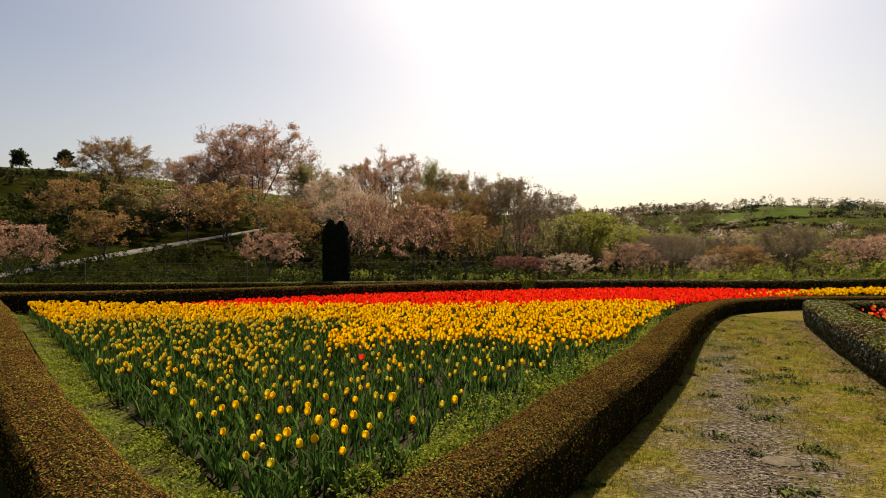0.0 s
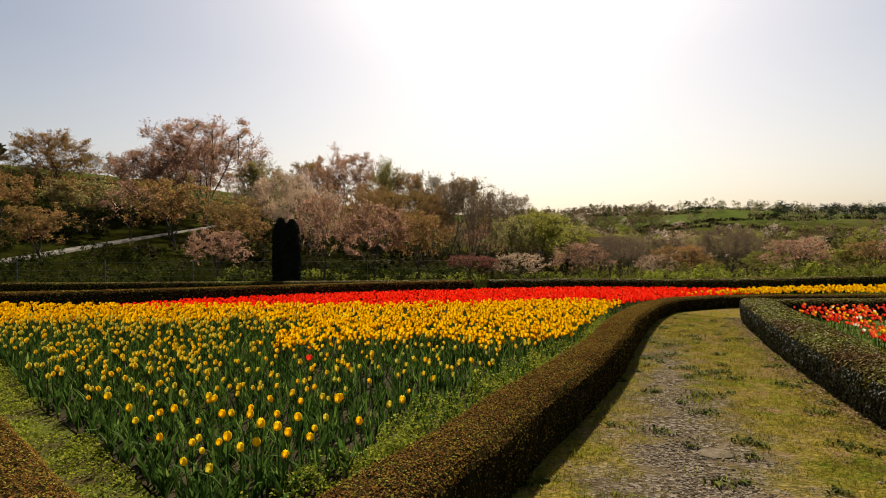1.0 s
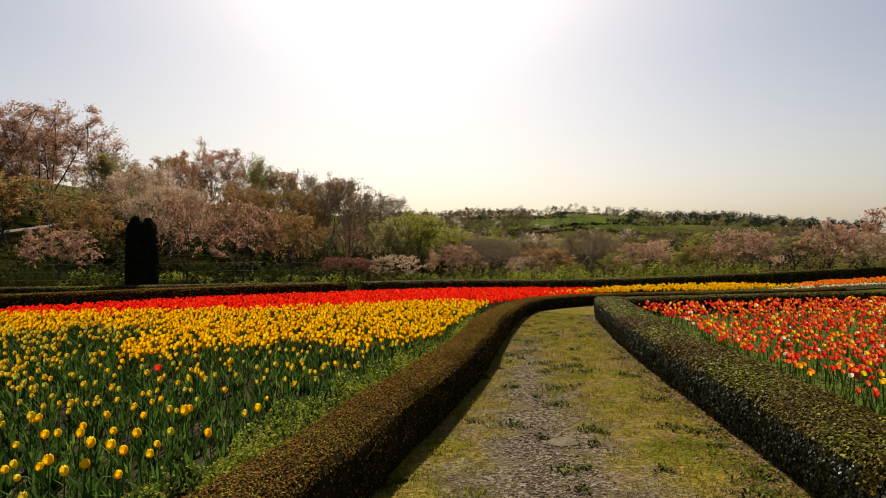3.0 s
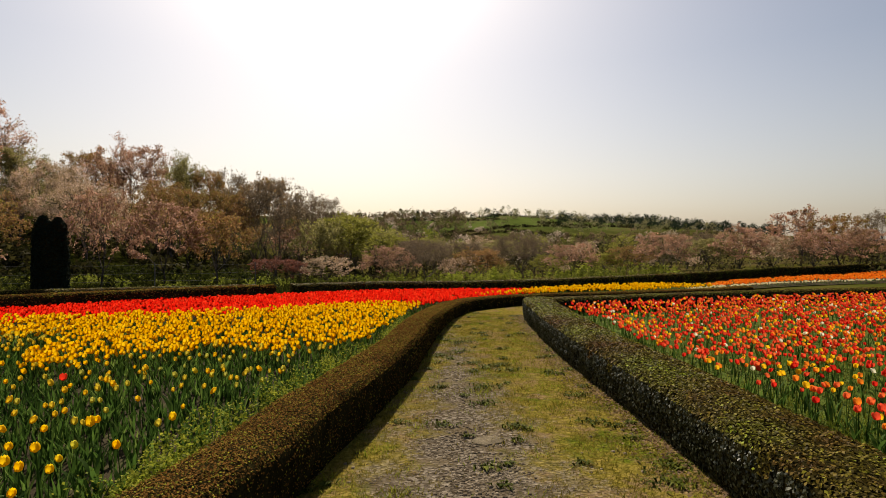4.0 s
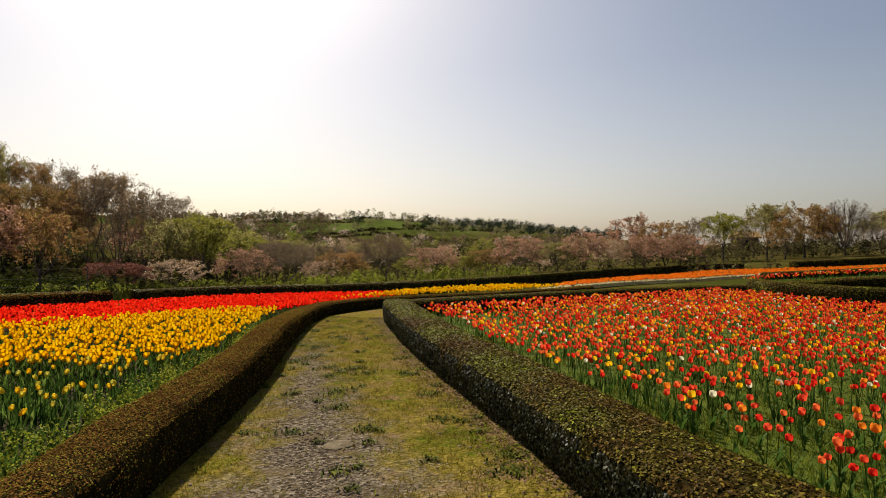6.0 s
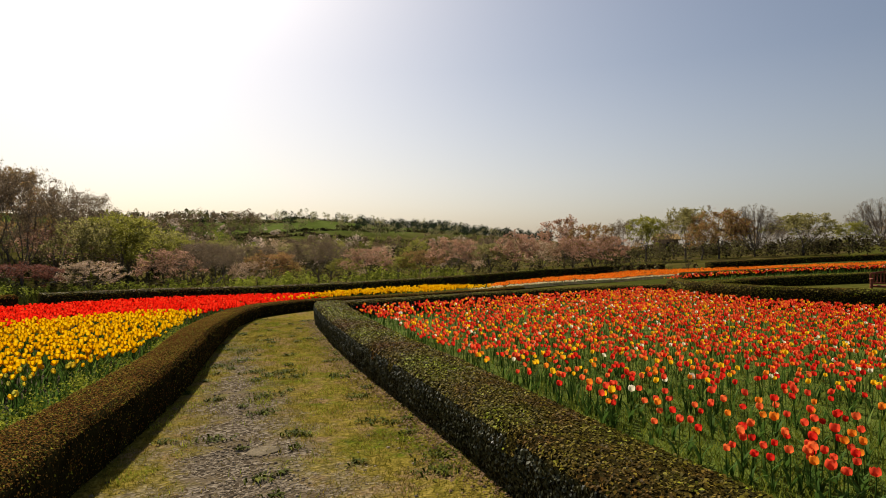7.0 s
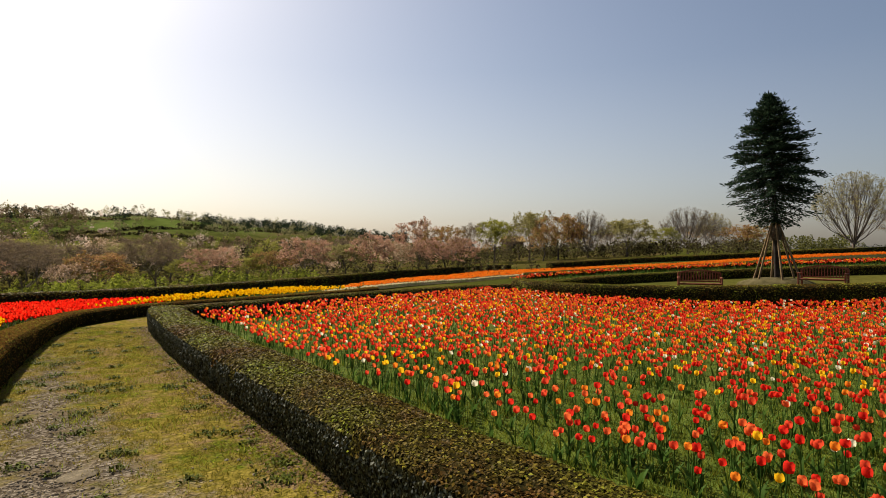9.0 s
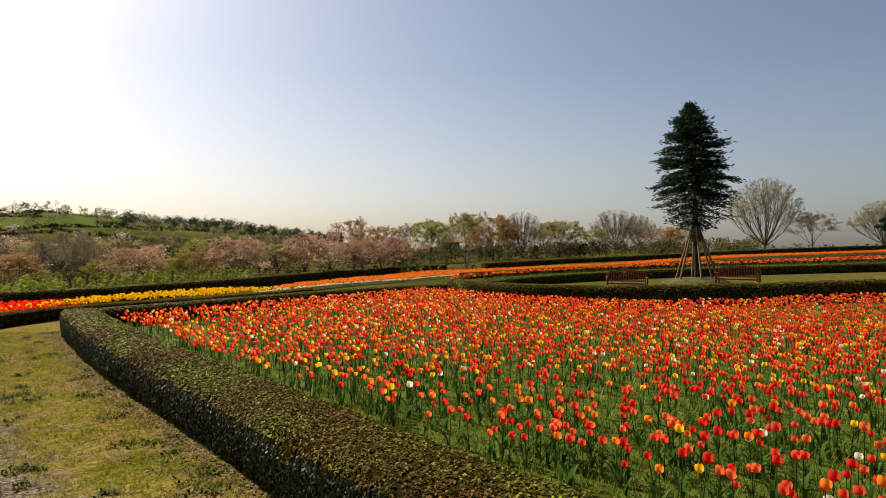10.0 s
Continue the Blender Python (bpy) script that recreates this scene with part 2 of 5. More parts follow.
def flakes(pos, size, gen, flat=0.4):
    """Tiny three-cornered leaves and petals, turned every way."""
    n = len(pos)
    u, v = frames_of((lambda d: d / np.linalg.norm(d, axis=1, keepdims=True))(scatter_dirs(n, gen) + np.array([0, 0, flat])))
    a = gen.uniform(0, 2 * np.pi, (n, 1)) + np.array([[0, 2.1, 4.0]]) + gen.uniform(-0.4, 0.4, (n, 3))
    s = (np.broadcast_to(np.asarray(size, float), (n,))[:, None] * gen.uniform(0.45, 0.85, (n, 3)))[..., None]
    vs = pos[:, None] + (u[:, None] * np.cos(a)[..., None] + v[:, None] * np.sin(a)[..., None]) * s
    return vs.reshape(-1, 3), np.arange(3 * n).reshape(-1, 3)


def scatter_dirs(n, gen):
    d = gen.normal(size=(n, 3))
    return d / np.linalg.norm(d, axis=1, keepdims=True)


def join(sets):
    vs, fs, o = [], [], 0
    for v, f in sets:
        vs.append(v)
        fs.append(f + o)
        o += len(v)
    return np.concatenate(vs), np.concatenate(fs)


# ---- ground ----
def build_ground():
    rings = np.concatenate([[0.0], np.geomspace(0.6, 4500, 150)])
    n = 240
    a = np.arange(n) * 2 * np.pi / n
    x, y = rings[:, None] * np.sin(a), rings[:, None] * np.cos(a)
    r = np.hypot(x, y)
    bumps = np.array([[noise.noise((px * 0.05, py * 0.05, 3.0)) for px, py in zip(rx, ry)] for rx, ry in zip(x, y)])
    z = land(x, y) + bumps * 0.05 * np.clip(r - 24, 0, 60) * 0.25 - 0.02
    vs = np.stack([x, y, z], -1).reshape(-1, 3)
    i, j = np.meshgrid(np.arange(len(rings) - 1), np.arange(n), indexing="ij")
    f = np.stack([i * n + j, i * n + (j + 1) % n, (i + 1) * n + (j + 1) % n, (i + 1) * n + j], -1).reshape(-1, 4)[:, ::-1]
    m, nt, bsdf = material("meadow_grass")
    col = ramp(nt, noise_tex(nt, 0.05, 5), [(0.3, (0.03, 0.036, 0.008)), (0.5, (0.06, 0.062, 0.013)), (0.7, (0.095, 0.078, 0.022))])
    col = blend(nt, 1.0, col, ramp(nt, noise_tex(nt, 3.0, 8, 0.75), [(0.25, (0.45, 0.45, 0.4)), (0.75, (1.4, 1.4, 1.3))]), "MULTIPLY")
    # leaf litter and brush on the wooded slope, darkened for tree shade; meadow beyond
    geo = nt.nodes.new("ShaderNodeNewGeometry")
    sep = nt.nodes.new("ShaderNodeSeparateXYZ")
    nt.links.new(geo.outputs["Position"], sep.inputs[0])
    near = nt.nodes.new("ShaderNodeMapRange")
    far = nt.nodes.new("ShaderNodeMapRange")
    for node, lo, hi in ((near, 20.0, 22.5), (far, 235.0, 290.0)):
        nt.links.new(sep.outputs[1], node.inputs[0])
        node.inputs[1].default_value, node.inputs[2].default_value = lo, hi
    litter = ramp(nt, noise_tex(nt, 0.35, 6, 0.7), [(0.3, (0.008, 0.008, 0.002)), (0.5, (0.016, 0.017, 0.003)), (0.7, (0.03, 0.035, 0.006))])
    meadow = ramp(nt, noise_tex(nt, 0.02, 4), [(0.35, (0.045, 0.058, 0.012)), (0.48, (0.07, 0.092, 0.02)), (0.56, (0.085, 0.11, 0.026)), (0.62, (0.11, 0.085, 0.035)), (0.75, (0.06, 0.05, 0.022))])
    vale = nt.nodes.new("ShaderNodeMapRange")
    nt.links.new(sep.outputs[0], vale.inputs[0])
    vale.inputs[1].default_value, vale.inputs[2].default_value = 1.0, 9.0
    vale_grass = ramp(nt, noise_tex(nt, 0.16, 6, 0.7), [(0.3, (0.026, 0.022, 0.006)), (0.45, (0.045, 0.042, 0.008)), (0.55, (0.07, 0.056, 0.018)), (0.68, (0.07, 0.048, 0.024))])
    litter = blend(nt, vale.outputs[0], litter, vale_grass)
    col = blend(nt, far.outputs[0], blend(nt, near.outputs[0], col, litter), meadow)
    nt.links.new(col, bsdf.inputs["Base Color"])
    bsdf.inputs["Roughness"].default_value = 1.0
    bsdf.inputs["Specular IOR Level"].default_value = 0.0
    tagged(new("ground", mesh_np("ground", vs, f, m, True)), "rough spring grass over gently rolling farmland", "ground", kind="structure")


build_ground()


def sheet(name, outline, z, mat, label, step=0.4, parent=None, wave=0.0):
    """A level sheet with an outline, cut into a grid that follows the land."""
    bm = bmesh.new()
    bm.faces.new([bm.verts.new((px, py, 0)) for px, py in outline])
    xs, ys = [p[0] for p in outline], [p[1] for p in outline]
    for axis, lo, hi in ((0, min(xs), max(xs)), (1, min(ys), max(ys))):
        for c in np.arange(lo + step, hi, step):
            co, no = [0, 0, 0], [0, 0, 0]
            co[axis], no[axis] = c, 1
            bmesh.ops.bisect_plane(bm, geom=bm.verts[:] + bm.edges[:] + bm.faces[:], plane_co=co, plane_no=no)
    for v in bm.verts:
        v.co.z = h(v.co.x, v.co.y) + z + wave * noise.noise((v.co.x * 2, v.co.y * 2, 0))
    bm.normal_update()
    for f in bm.faces:
        if f.normal.z < 0:
            f.normal_flip()
    return part(name, bm, mat, parent, label, True)


def inside(px, py, poly):
    px, py = np.asarray(px), np.asarray(py)
    res = np.zeros(px.shape, bool)
    for (x0, y0), (x1, y1) in zip(poly, poly[1:] + poly[:1]):
        hit = ((y0 > py) != (y1 > py)) & (px < (x1 - x0) * (py - y0) / (y1 - y0 + 1e-12) + x0)
        res ^= hit
    return res


def fill(poly, density, gen=rng):
    """Even but irregular points inside an outline; density a number, or a function of x and y."""
    xs, ys = [p[0] for p in poly], [p[1] for p in poly]
    top = density if not callable(density) else 100.0
    n = int((max(xs) - min(xs)) * (max(ys) - min(ys)) * top)
    x, y = gen.uniform(min(xs), max(xs), n), gen.uniform(min(ys), max(ys), n)
    keep = inside(x, y, poly)
    if callable(density):
        keep &= gen.uniform(0, top, n) < density(x, y)
    return x[keep], y[keep]


def resample(line, step):
    pts = np.asarray(line, float)
    seg = np.hypot(*np.diff(pts, axis=0).T)
    s = np.concatenate([[0], np.cumsum(seg)])
    u = np.linspace(0, s[-1], max(2, int(s[-1] / step) + 1))
    out = np.stack([np.interp(u, s, pts[:, k]) for k in (0, 1)], -1)
    for _ in range(3):
        out[1:-1] = (out[:-2] + 2 * out[1:-1] + out[2:]) / 4
    return out


def hedge(line, width, height, leaf, label, density=3600, leaf_size=0.026, step=0.15, sides=1.0, flank=None):
    """A clipped hedge along a line: a rounded, uneven body, dressed in small leaves."""
    thing = tagged(new("hedge"), label, "hedge", "clipped hedges round the beds")
    mid = resample(line, step)
    tang = np.gradient(mid, axis=0)
    tang /= np.linalg.norm(tang, axis=1, keepdims=True)
    side = np.stack([tang[:, 1], -tang[:, 0]], -1)
    w, hh = width / 2, 1.0
    rise = height(mid[:, 1]) if callable(height) else np.full(len(mid), height)
    sec = np.array([(-w * 0.92, -0.03), (-w, hh * 0.3), (-w * 1.02, hh * 0.66), (-w * 0.97, hh * 0.86), (-w * 0.79, hh * 0.98), (0, hh * 1.02),
                    (w * 0.79, hh * 0.98), (w * 0.97, hh * 0.86), (w * 1.02, hh * 0.66), (w, hh * 0.3), (w * 0.92, -0.03)])
    gz = land(mid[:, 0], mid[:, 1])
    off = np.array([[noise.noise((px * 2.2, py * 2.2, k * 0.9)) for k in range(len(sec))] for px, py in mid]) * 0.03
    grow = 1 + off / w * 0.8
    vs = np.stack([mid[:, None, 0] + side[:, None, 0] * sec[None, :, 0] * grow,
                   mid[:, None, 1] + side[:, None, 1] * sec[None, :, 0] * grow,
                   gz[:, None] + sec[None, :, 1] * rise[:, None] * (1 + off * 0.7)], -1)
    n, k = len(mid), len(sec)
    i, j = np.meshgrid(np.arange(n - 1), np.arange(k - 1), indexing="ij")
    f = np.stack([i * k + j, (i + 1) * k + j, (i + 1) * k + j + 1, i * k + j + 1], -1).reshape(-1, 4)
    flat = vs.reshape(-1, 3)
    caps = []
    for e, flip in ((0, False), (n - 1, True)):
        for q in range(k // 2):
            c = [e * k + q, e * k + q + 1, e * k + k - 2 - q, e * k + k - 1 - q]
            caps.append(c[::-1] if flip else c)
    f = np.concatenate([f, np.array(caps)])
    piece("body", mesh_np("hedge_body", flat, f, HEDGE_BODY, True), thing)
    a, b, c = flat[f[:, 0]], flat[f[:, 1]], flat[f[:, 2]]
    d = flat[f[:, 3]]
    nr = np.cross(d - a, b - a)
    area = np.linalg.norm(nr, axis=1)
    mid_f = (a + b + c + d) / 4
    dist = np.hypot(mid_f[:, 0], mid_f[:, 1])
    lod = np.clip(dist / 4.5, 1, None)
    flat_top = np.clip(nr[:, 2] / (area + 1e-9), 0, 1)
    # thinner leaves on the flanks bare the dark body, standing in for shade
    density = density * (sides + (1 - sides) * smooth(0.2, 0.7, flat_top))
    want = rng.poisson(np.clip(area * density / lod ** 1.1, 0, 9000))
    idx = np.repeat(np.arange(len(f)), want)
    uv = rng.uniform(0, 1, (len(idx), 2))
    p = a[idx] + (b[idx] - a[idx]) * uv[:, :1] + (d[idx] - a[idx]) * uv[:, 1:] + (c[idx] - b[idx] - d[idx] + a[idx]) * uv[:, :1] * uv[:, 1:]
    nn = nr[idx] / (area[idx][:, None] + 1e-9)
    p = p + nn * rng.uniform(-0.004, 0.018, (len(p), 1))
    tilt = nn + scatter_dirs(len(p), rng) * 0.55
    size = leaf_size * lod[idx] ** 0.42 * rng.uniform(0.7, 1.35, len(p))
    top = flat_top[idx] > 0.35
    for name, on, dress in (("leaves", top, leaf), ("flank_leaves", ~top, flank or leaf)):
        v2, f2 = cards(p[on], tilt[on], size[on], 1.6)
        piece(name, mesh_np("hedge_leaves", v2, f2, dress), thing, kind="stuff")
    return thing


# ---- path between the hedges ----
PATH_OUTLINE = [(-3.0, -6), (-1.2, 1.2), (-0.3, 2.9), (0.4, 4.3), (1.2, 6.1), (2.1, 8.1), (3.1, 10.2), (4.2, 12.1), (5.3, 13.6), (7.0, 14.65), (10, 14.85), (20, 15.2),
                (20, 13.0), (10, 13.0), (6.6, 12.3), (5.9, 10.5), (4.8, 7.5), (4.2, 5.8), (3.8, 4.5), (3.4, 3.4), (3.1, 2.6), (2.5, 1.0), (2.1, -6)]


def build_path():
    m, nt, bsdf = material("gravel_and_thin_grass")
    stones = nt.nodes.new("ShaderNodeTexVoronoi")
    geo = nt.nodes.new("ShaderNodeNewGeometry")
    nt.links.new(geo.outputs["Position"], stones.inputs["Vector"])
    stones.inputs["Scale"].default_value = 38
    grit = ramp(nt, stones.outputs["Color"], [(0.2, (0.05, 0.037, 0.024)), (0.5, (0.1, 0.079, 0.055)), (0.85, (0.21, 0.173, 0.128))])
    dust = ramp(nt, noise_tex(nt, 1.6, 5), [(0.35, (0.078, 0.058, 0.034)), (0.65, (0.138, 0.104, 0.062))])
    gravel = blend(nt, ramp(nt, noise_tex(nt, 2.2, 5), [(0.5, (0, 0, 0)), (0.62, (1, 1, 1))]), grit, dust)
    moss = ramp(nt, noise_tex(nt, 14, 6), [(0.3, (0.05, 0.043, 0.008)), (0.5, (0.145, 0.112, 0.019)), (0.7, (0.25, 0.185, 0.044))])
    green = ramp(nt, noise_tex(nt, 22, 6), [(0.3, (0.03, 0.04, 0.004)), (0.7, (0.12, 0.135, 0.014))])
    thatch = ramp(nt, noise_tex(nt, 18, 6), [(0.3, (0.085, 0.052, 0.02)), (0.7, (0.26, 0.175, 0.08))])
    moss = blend(nt, ramp(nt, noise_tex(nt, 1.1, 5, 0.7), [(0.52, (0, 0, 0)), (0.62, (1, 1, 1))]), moss, green)
    moss = blend(nt, ramp(nt, noise_tex(nt, 1.7, 6, 0.75), [(0.5, (0, 0, 0)), (0.6, (1, 1, 1))]), moss, thatch)
    # distance from the worn track along the middle
    sep = nt.nodes.new("ShaderNodeSeparateXYZ")
    nt.links.new(geo.outputs["Position"], sep.inputs[0])

    def mathn(op, a, b=None, c=None):
        n = nt.nodes.new("ShaderNodeMath")
        n.operation = op
        for k, val in enumerate((a, b, c)):
            if isinstance(val, bpy.types.NodeSocket):
                nt.links.new(val, n.inputs[k])
            elif val is not None:
                n.inputs[k].default_value = val
        return n.outputs[0]
    track = mathn("MULTIPLY_ADD", sep.outputs[1], 0.33, 0.23)
    away = mathn("ABSOLUTE", mathn("SUBTRACT", sep.outputs[0], track))
    wob = mathn("MULTIPLY_ADD", noise_tex(nt, 1.9, 7, 0.75), 2.9, -1.4)
    worn = mathn("ADD", mathn("MULTIPLY_ADD", away, 1.0, -0.24), mathn("ADD", wob, mathn("MULTIPLY", mathn("MULTIPLY_ADD", sep.outputs[1], 1.0, -5.0), 0.1)))
    grass_on = ramp(nt, worn, [(0.06, (0, 0, 0)), (0.6, (1, 1, 1))])
    nt.links.new(blend(nt, grass_on, gravel, moss), bsdf.inputs["Base Color"])
    bsdf.inputs["Roughness"].default_value = 1.0
    bsdf.inputs["Specular IOR Level"].default_value = 0.0
    b = nt.nodes.new("ShaderNodeBump")
    b.inputs["Strength"].default_value, b.inputs["Distance"].default_value = 0.8, 0.015
    nt.links.new(stones.outputs["Distance"], b.inputs["Height"])
    nt.links.new(b.outputs[0], bsdf.inputs["Normal"])
    tagged(sheet("path", PATH_OUTLINE, 0.004, m, "worn gravel path with thin dry grass and moss", 0.35, wave=0.012), category="path", kind="structure")


build_path()

# ---- hedges ----
A_LINE = [(-1.0, 2.0), (-0.34, 3.2), (0.0, 3.8), (0.28, 4.4), (0.95, 5.6), (1.78, 7.2), (2.9, 9.8), (3.55, 11.2), (4.2, 12.5), (4.75, 13.4), (5.5, 14.35), (6.8, 14.95), (8.5, 15.1), (11.1, 15.0), (15, 15.3), (16.6, 15.8)]
B_LINE = [(2.2, -3), (2.75, 0.5), (3.05, 1.9), (3.35, 2.9), (3.68, 3.9), (4.02, 5.05), (4.47, 6.6), (5.2, 8.85), (6.15, 11.4), (6.6, 12.4)]
B_FAR = [(6.5, 12.5), (8.7, 12.6), (13.3, 12.8), (18.5, 12.4), (20.4, 11.6)]
C_LINE = [(-1.25, 2.1), (-2.2, 2.75), (-3.95, 4.4), (-6.1, 6.6), (-10.0, 10.7), (-13.4, 14.1)]
FRONT = [(-13.4, 14.3), (-10.8, 14.5), (-8.6, 15.1), (-6.5, 15.85), (-4.4, 16.75), (-1.4, 17.8), (0.7, 18.3)]
BACK_L = [(-40, 19.6), (-18, 19.4), (-10.7, 19.4), (-4.8, 19.5), (0.2, 19.9)]
BACK_R = [(1.3, 19.2), (4.1, 19.5), (7.4, 18.8), (10.8, 19.1), (17.4, 21.3), (24, 24.2), (31.1, 26.6), (35.8, 24.4), (38, 22.3)]
CIRCLE = [(20.2, 11.2), (18.9, 9.8), (18.5, 7.6), (19.0, 5.2), (19.8, 2.6), (20.8, 0), (22.5, -3)]
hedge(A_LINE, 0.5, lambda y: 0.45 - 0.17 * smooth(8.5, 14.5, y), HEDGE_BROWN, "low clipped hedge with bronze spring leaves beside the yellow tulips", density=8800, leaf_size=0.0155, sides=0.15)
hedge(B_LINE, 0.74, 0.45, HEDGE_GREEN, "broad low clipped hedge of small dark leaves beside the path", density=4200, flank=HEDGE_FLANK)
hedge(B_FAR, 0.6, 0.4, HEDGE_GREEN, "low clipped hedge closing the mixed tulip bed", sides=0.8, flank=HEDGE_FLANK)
hedge(C_LINE, 0.48, 0.45, HEDGE_BROWN, "low clipped hedge with bronze leaves, thinned on the flanks for shade", density=8800, leaf_size=0.0155, sides=0.15)
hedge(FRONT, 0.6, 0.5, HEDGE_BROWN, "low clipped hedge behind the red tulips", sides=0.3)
hedge(BACK_L, 0.7, 0.42, HEDGE_GREEN, "long low hedge at the foot of the wooded slope", sides=0.8)
hedge(BACK_R, 0.7, 0.46, HEDGE_GREEN, "long clipped hedge along the edge of the tulip field", sides=0.9)
hedge(CIRCLE, 0.8, 0.62, HEDGE_GREEN, "curved clipped hedge round the spruce seat", sides=0.9)


# ---- tulips ----
def bloom_shape(sides, open_top, height=0.065, width=0.026, steps=4):
    """A tulip cup: petals in a ring, with pointed tips."""
    prof = [(0.0, 0.25), (0.2, 0.88), (0.5, 1.0), (0.8, 0.97 if open_top else 0.93), (1.0, 0.9 if open_top else 0.66)]
    if steps == 2:
        prof = [(0.0, 0.35), (0.4, 1.05), (1.0, 0.88 if open_top else 0.7)]
    vs = []
    for q, (t, rr) in enumerate(prof):
        for k in range(sides):
            a = 2 * np.pi * k / sides
            lobe = 1 + (0.1 if k % 2 else -0.06)
            tip = (0.08 if k % 2 == 0 else -0.08) if q == len(prof) - 1 else 0
            vs.append((rr * width * lobe * np.cos(a), rr * width * lobe * np.sin(a), (t + tip) * height))
    k = np.arange(sides)
    f = np.concatenate([np.stack([q * sides + k, q * sides + (k + 1) % sides, (q + 1) * sides + (k + 1) % sides, (q + 1) * sides + k], -1) for q in range(len(prof) - 1)])
    return np.array(vs), f


def blade_shape(length=0.26, width=0.04, bend=0.5, segs=3):
    vs = []
    for q in range(segs + 1):
        t = q / segs
        ang = bend * t * t
        x, z = length * t * math.sin(0.12 + ang), length * t * math.cos(0.12 + ang)
        w = width * 0.5 * (math.sin(math.pi * (0.18 + 0.8 * t)) if q < segs else 0.08)
        vs += [(x, -w, z), (x + 0.004, w, z)]
    f = [(2 * q, 2 * q + 1, 2 * q + 3, 2 * q + 2) for q in range(segs)]
    return np.array(vs), np.array(f)


def stamp(shape, pos, turn, size, lean=None, gen=rng):
    """Copies of one small shape, each turned, sized and leant, in one set of arrays."""
    v, f = shape
    n = len(pos)
    c, s = np.cos(turn)[:, None], np.sin(turn)[:, None]
    size = np.asarray(size, float).reshape(n, 1)
    x = (v[None, :, 0] * c - v[None, :, 1] * s) * size
    y = (v[None, :, 0] * s + v[None, :, 1] * c) * size
    z = v[None, :, 2] * size
    if lean is not None:
        x = x + z * lean[:, :1]
        y = y + z * lean[:, 1:]
    out = np.stack([x + pos[:, :1], y + pos[:, 1:2], z + pos[:, 2:3]], -1)
    return out.reshape(-1, 3), (f[None] + (np.arange(n) * len(v))[:, None, None]).reshape(-1, f.shape[1])


STEM = tubes([[0, 0, 0]], [[0, 0, 1.0]], [0.004], [0.0035], 3)


def tulips(x, y, bed, colour, tall=0.4, coarse=False, open_top=True, blooms=1.0, leaves=3, bloom_label="", size=1.0, leaf_big=1.0):
    """The tulips of one bed: their blooms in one mesh, stems and leaves in another."""
    n = len(x)
    z = land(x, y) + 0.01
    lean = rng.normal(0, 0.09, (n, 2))
    top = tall * rng.uniform(0.82, 1.14, n)
    pos = np.stack([x, y, z], -1)
    has = rng.uniform(0, 1, n) < blooms
    head = pos + np.stack([lean[:, 0] * top, lean[:, 1] * top, top], -1)
    shape = bloom_shape(4 if coarse else 6, open_top, 0.056 if open_top else 0.06, 0.029 if open_top else 0.026, steps=2 if coarse else 4)
    big = size * rng.uniform(0.8, 1.25, n)
    if has.any():
        v, f = stamp(shape, head[has], rng.uniform(0, 6.3, has.sum()), big[has], lean[has] * 2)
        piece("bloom_mass", mesh_np("tulip_blooms", v, f, colour, not coarse), bed, bloom_label, "stuff")
    sets = []
    if not coarse and has.any():
        v, f = STEM
        sv, sf = stamp((v * np.array([[1, 1, 1]]), f), pos[has], np.zeros(has.sum()), np.ones(has.sum()))
        sv = sv.reshape(has.sum(), -1, 3)
        up = sv[:, :, 2] > (pos[has][:, 2:3] + 0.5)
        sv = np.where(up[..., None], sv - np.array([0, 0, 1.0]) + (head[has] - pos[has])[:, None], sv)
        sets.append((sv.reshape(-1, 3), sf))
    for k in range(leaves):
        b = blade_shape(0.3, 0.034, rng.uniform(0.0, 0.4), 2 if coarse else 3)
        sets.append(stamp(b, pos, rng.uniform(0, 6.3, n), leaf_big * rng.uniform(0.65, 1.2, n) * tall / 0.4, rng.normal(0, 0.12, (n, 2))))
    if sets:
        v, f = join(sets)
        piece("foliage", mesh_np("tulip_foliage", v, f, STALK, True), bed, "green tulip stems and leaves", "stuff")


def bed_thing(name, outline, label, z=0.02, step=0.5, mat=SOIL):
    bed = tagged(new(name), label, "flower bed", "tulip beds")
    sheet("soil", outline, z, mat, "", step, bed, wave=0.02)
    return bed


YELLOW_BED = [(-1.55, 3.3), (-2.7, 4.4), (-3.5, 5.15), (-4.8, 6.35), (-7.6, 9.3), (-11.6, 13.3), (-7.0, 12.95), (-2.2, 12.8), (0.1, 13.0), (2.6, 13.6), (3.9, 13.2), (3.1, 11.5), (2.25, 9.8), (1.05, 7.3),
              (0.2, 5.8), (-0.45, 4.6), (-1.0, 3.75)]
RED_BED = [(-8.4, 13.35), (-7.6, 14.1), (-6.3, 15.3), (-4.4, 16.35), (-1.4, 17.4), (0.7, 18.0), (4.0, 18.6), (7.4, 18.1), (9.9, 17.2), (7.4, 15.65), (5.3, 14.75), (3.9, 13.6), (2.6, 13.75), (0.1, 13.1), (-2.2, 12.9), (-5.0, 13.0)]
YELLOW_STRIP = [(5.3, 14.85), (7.3, 15.75), (10.0, 17.2), (13.7, 17.6), (15.6, 16.1), (12, 15.45), (9.5, 15.55), (6.9, 15.5)]
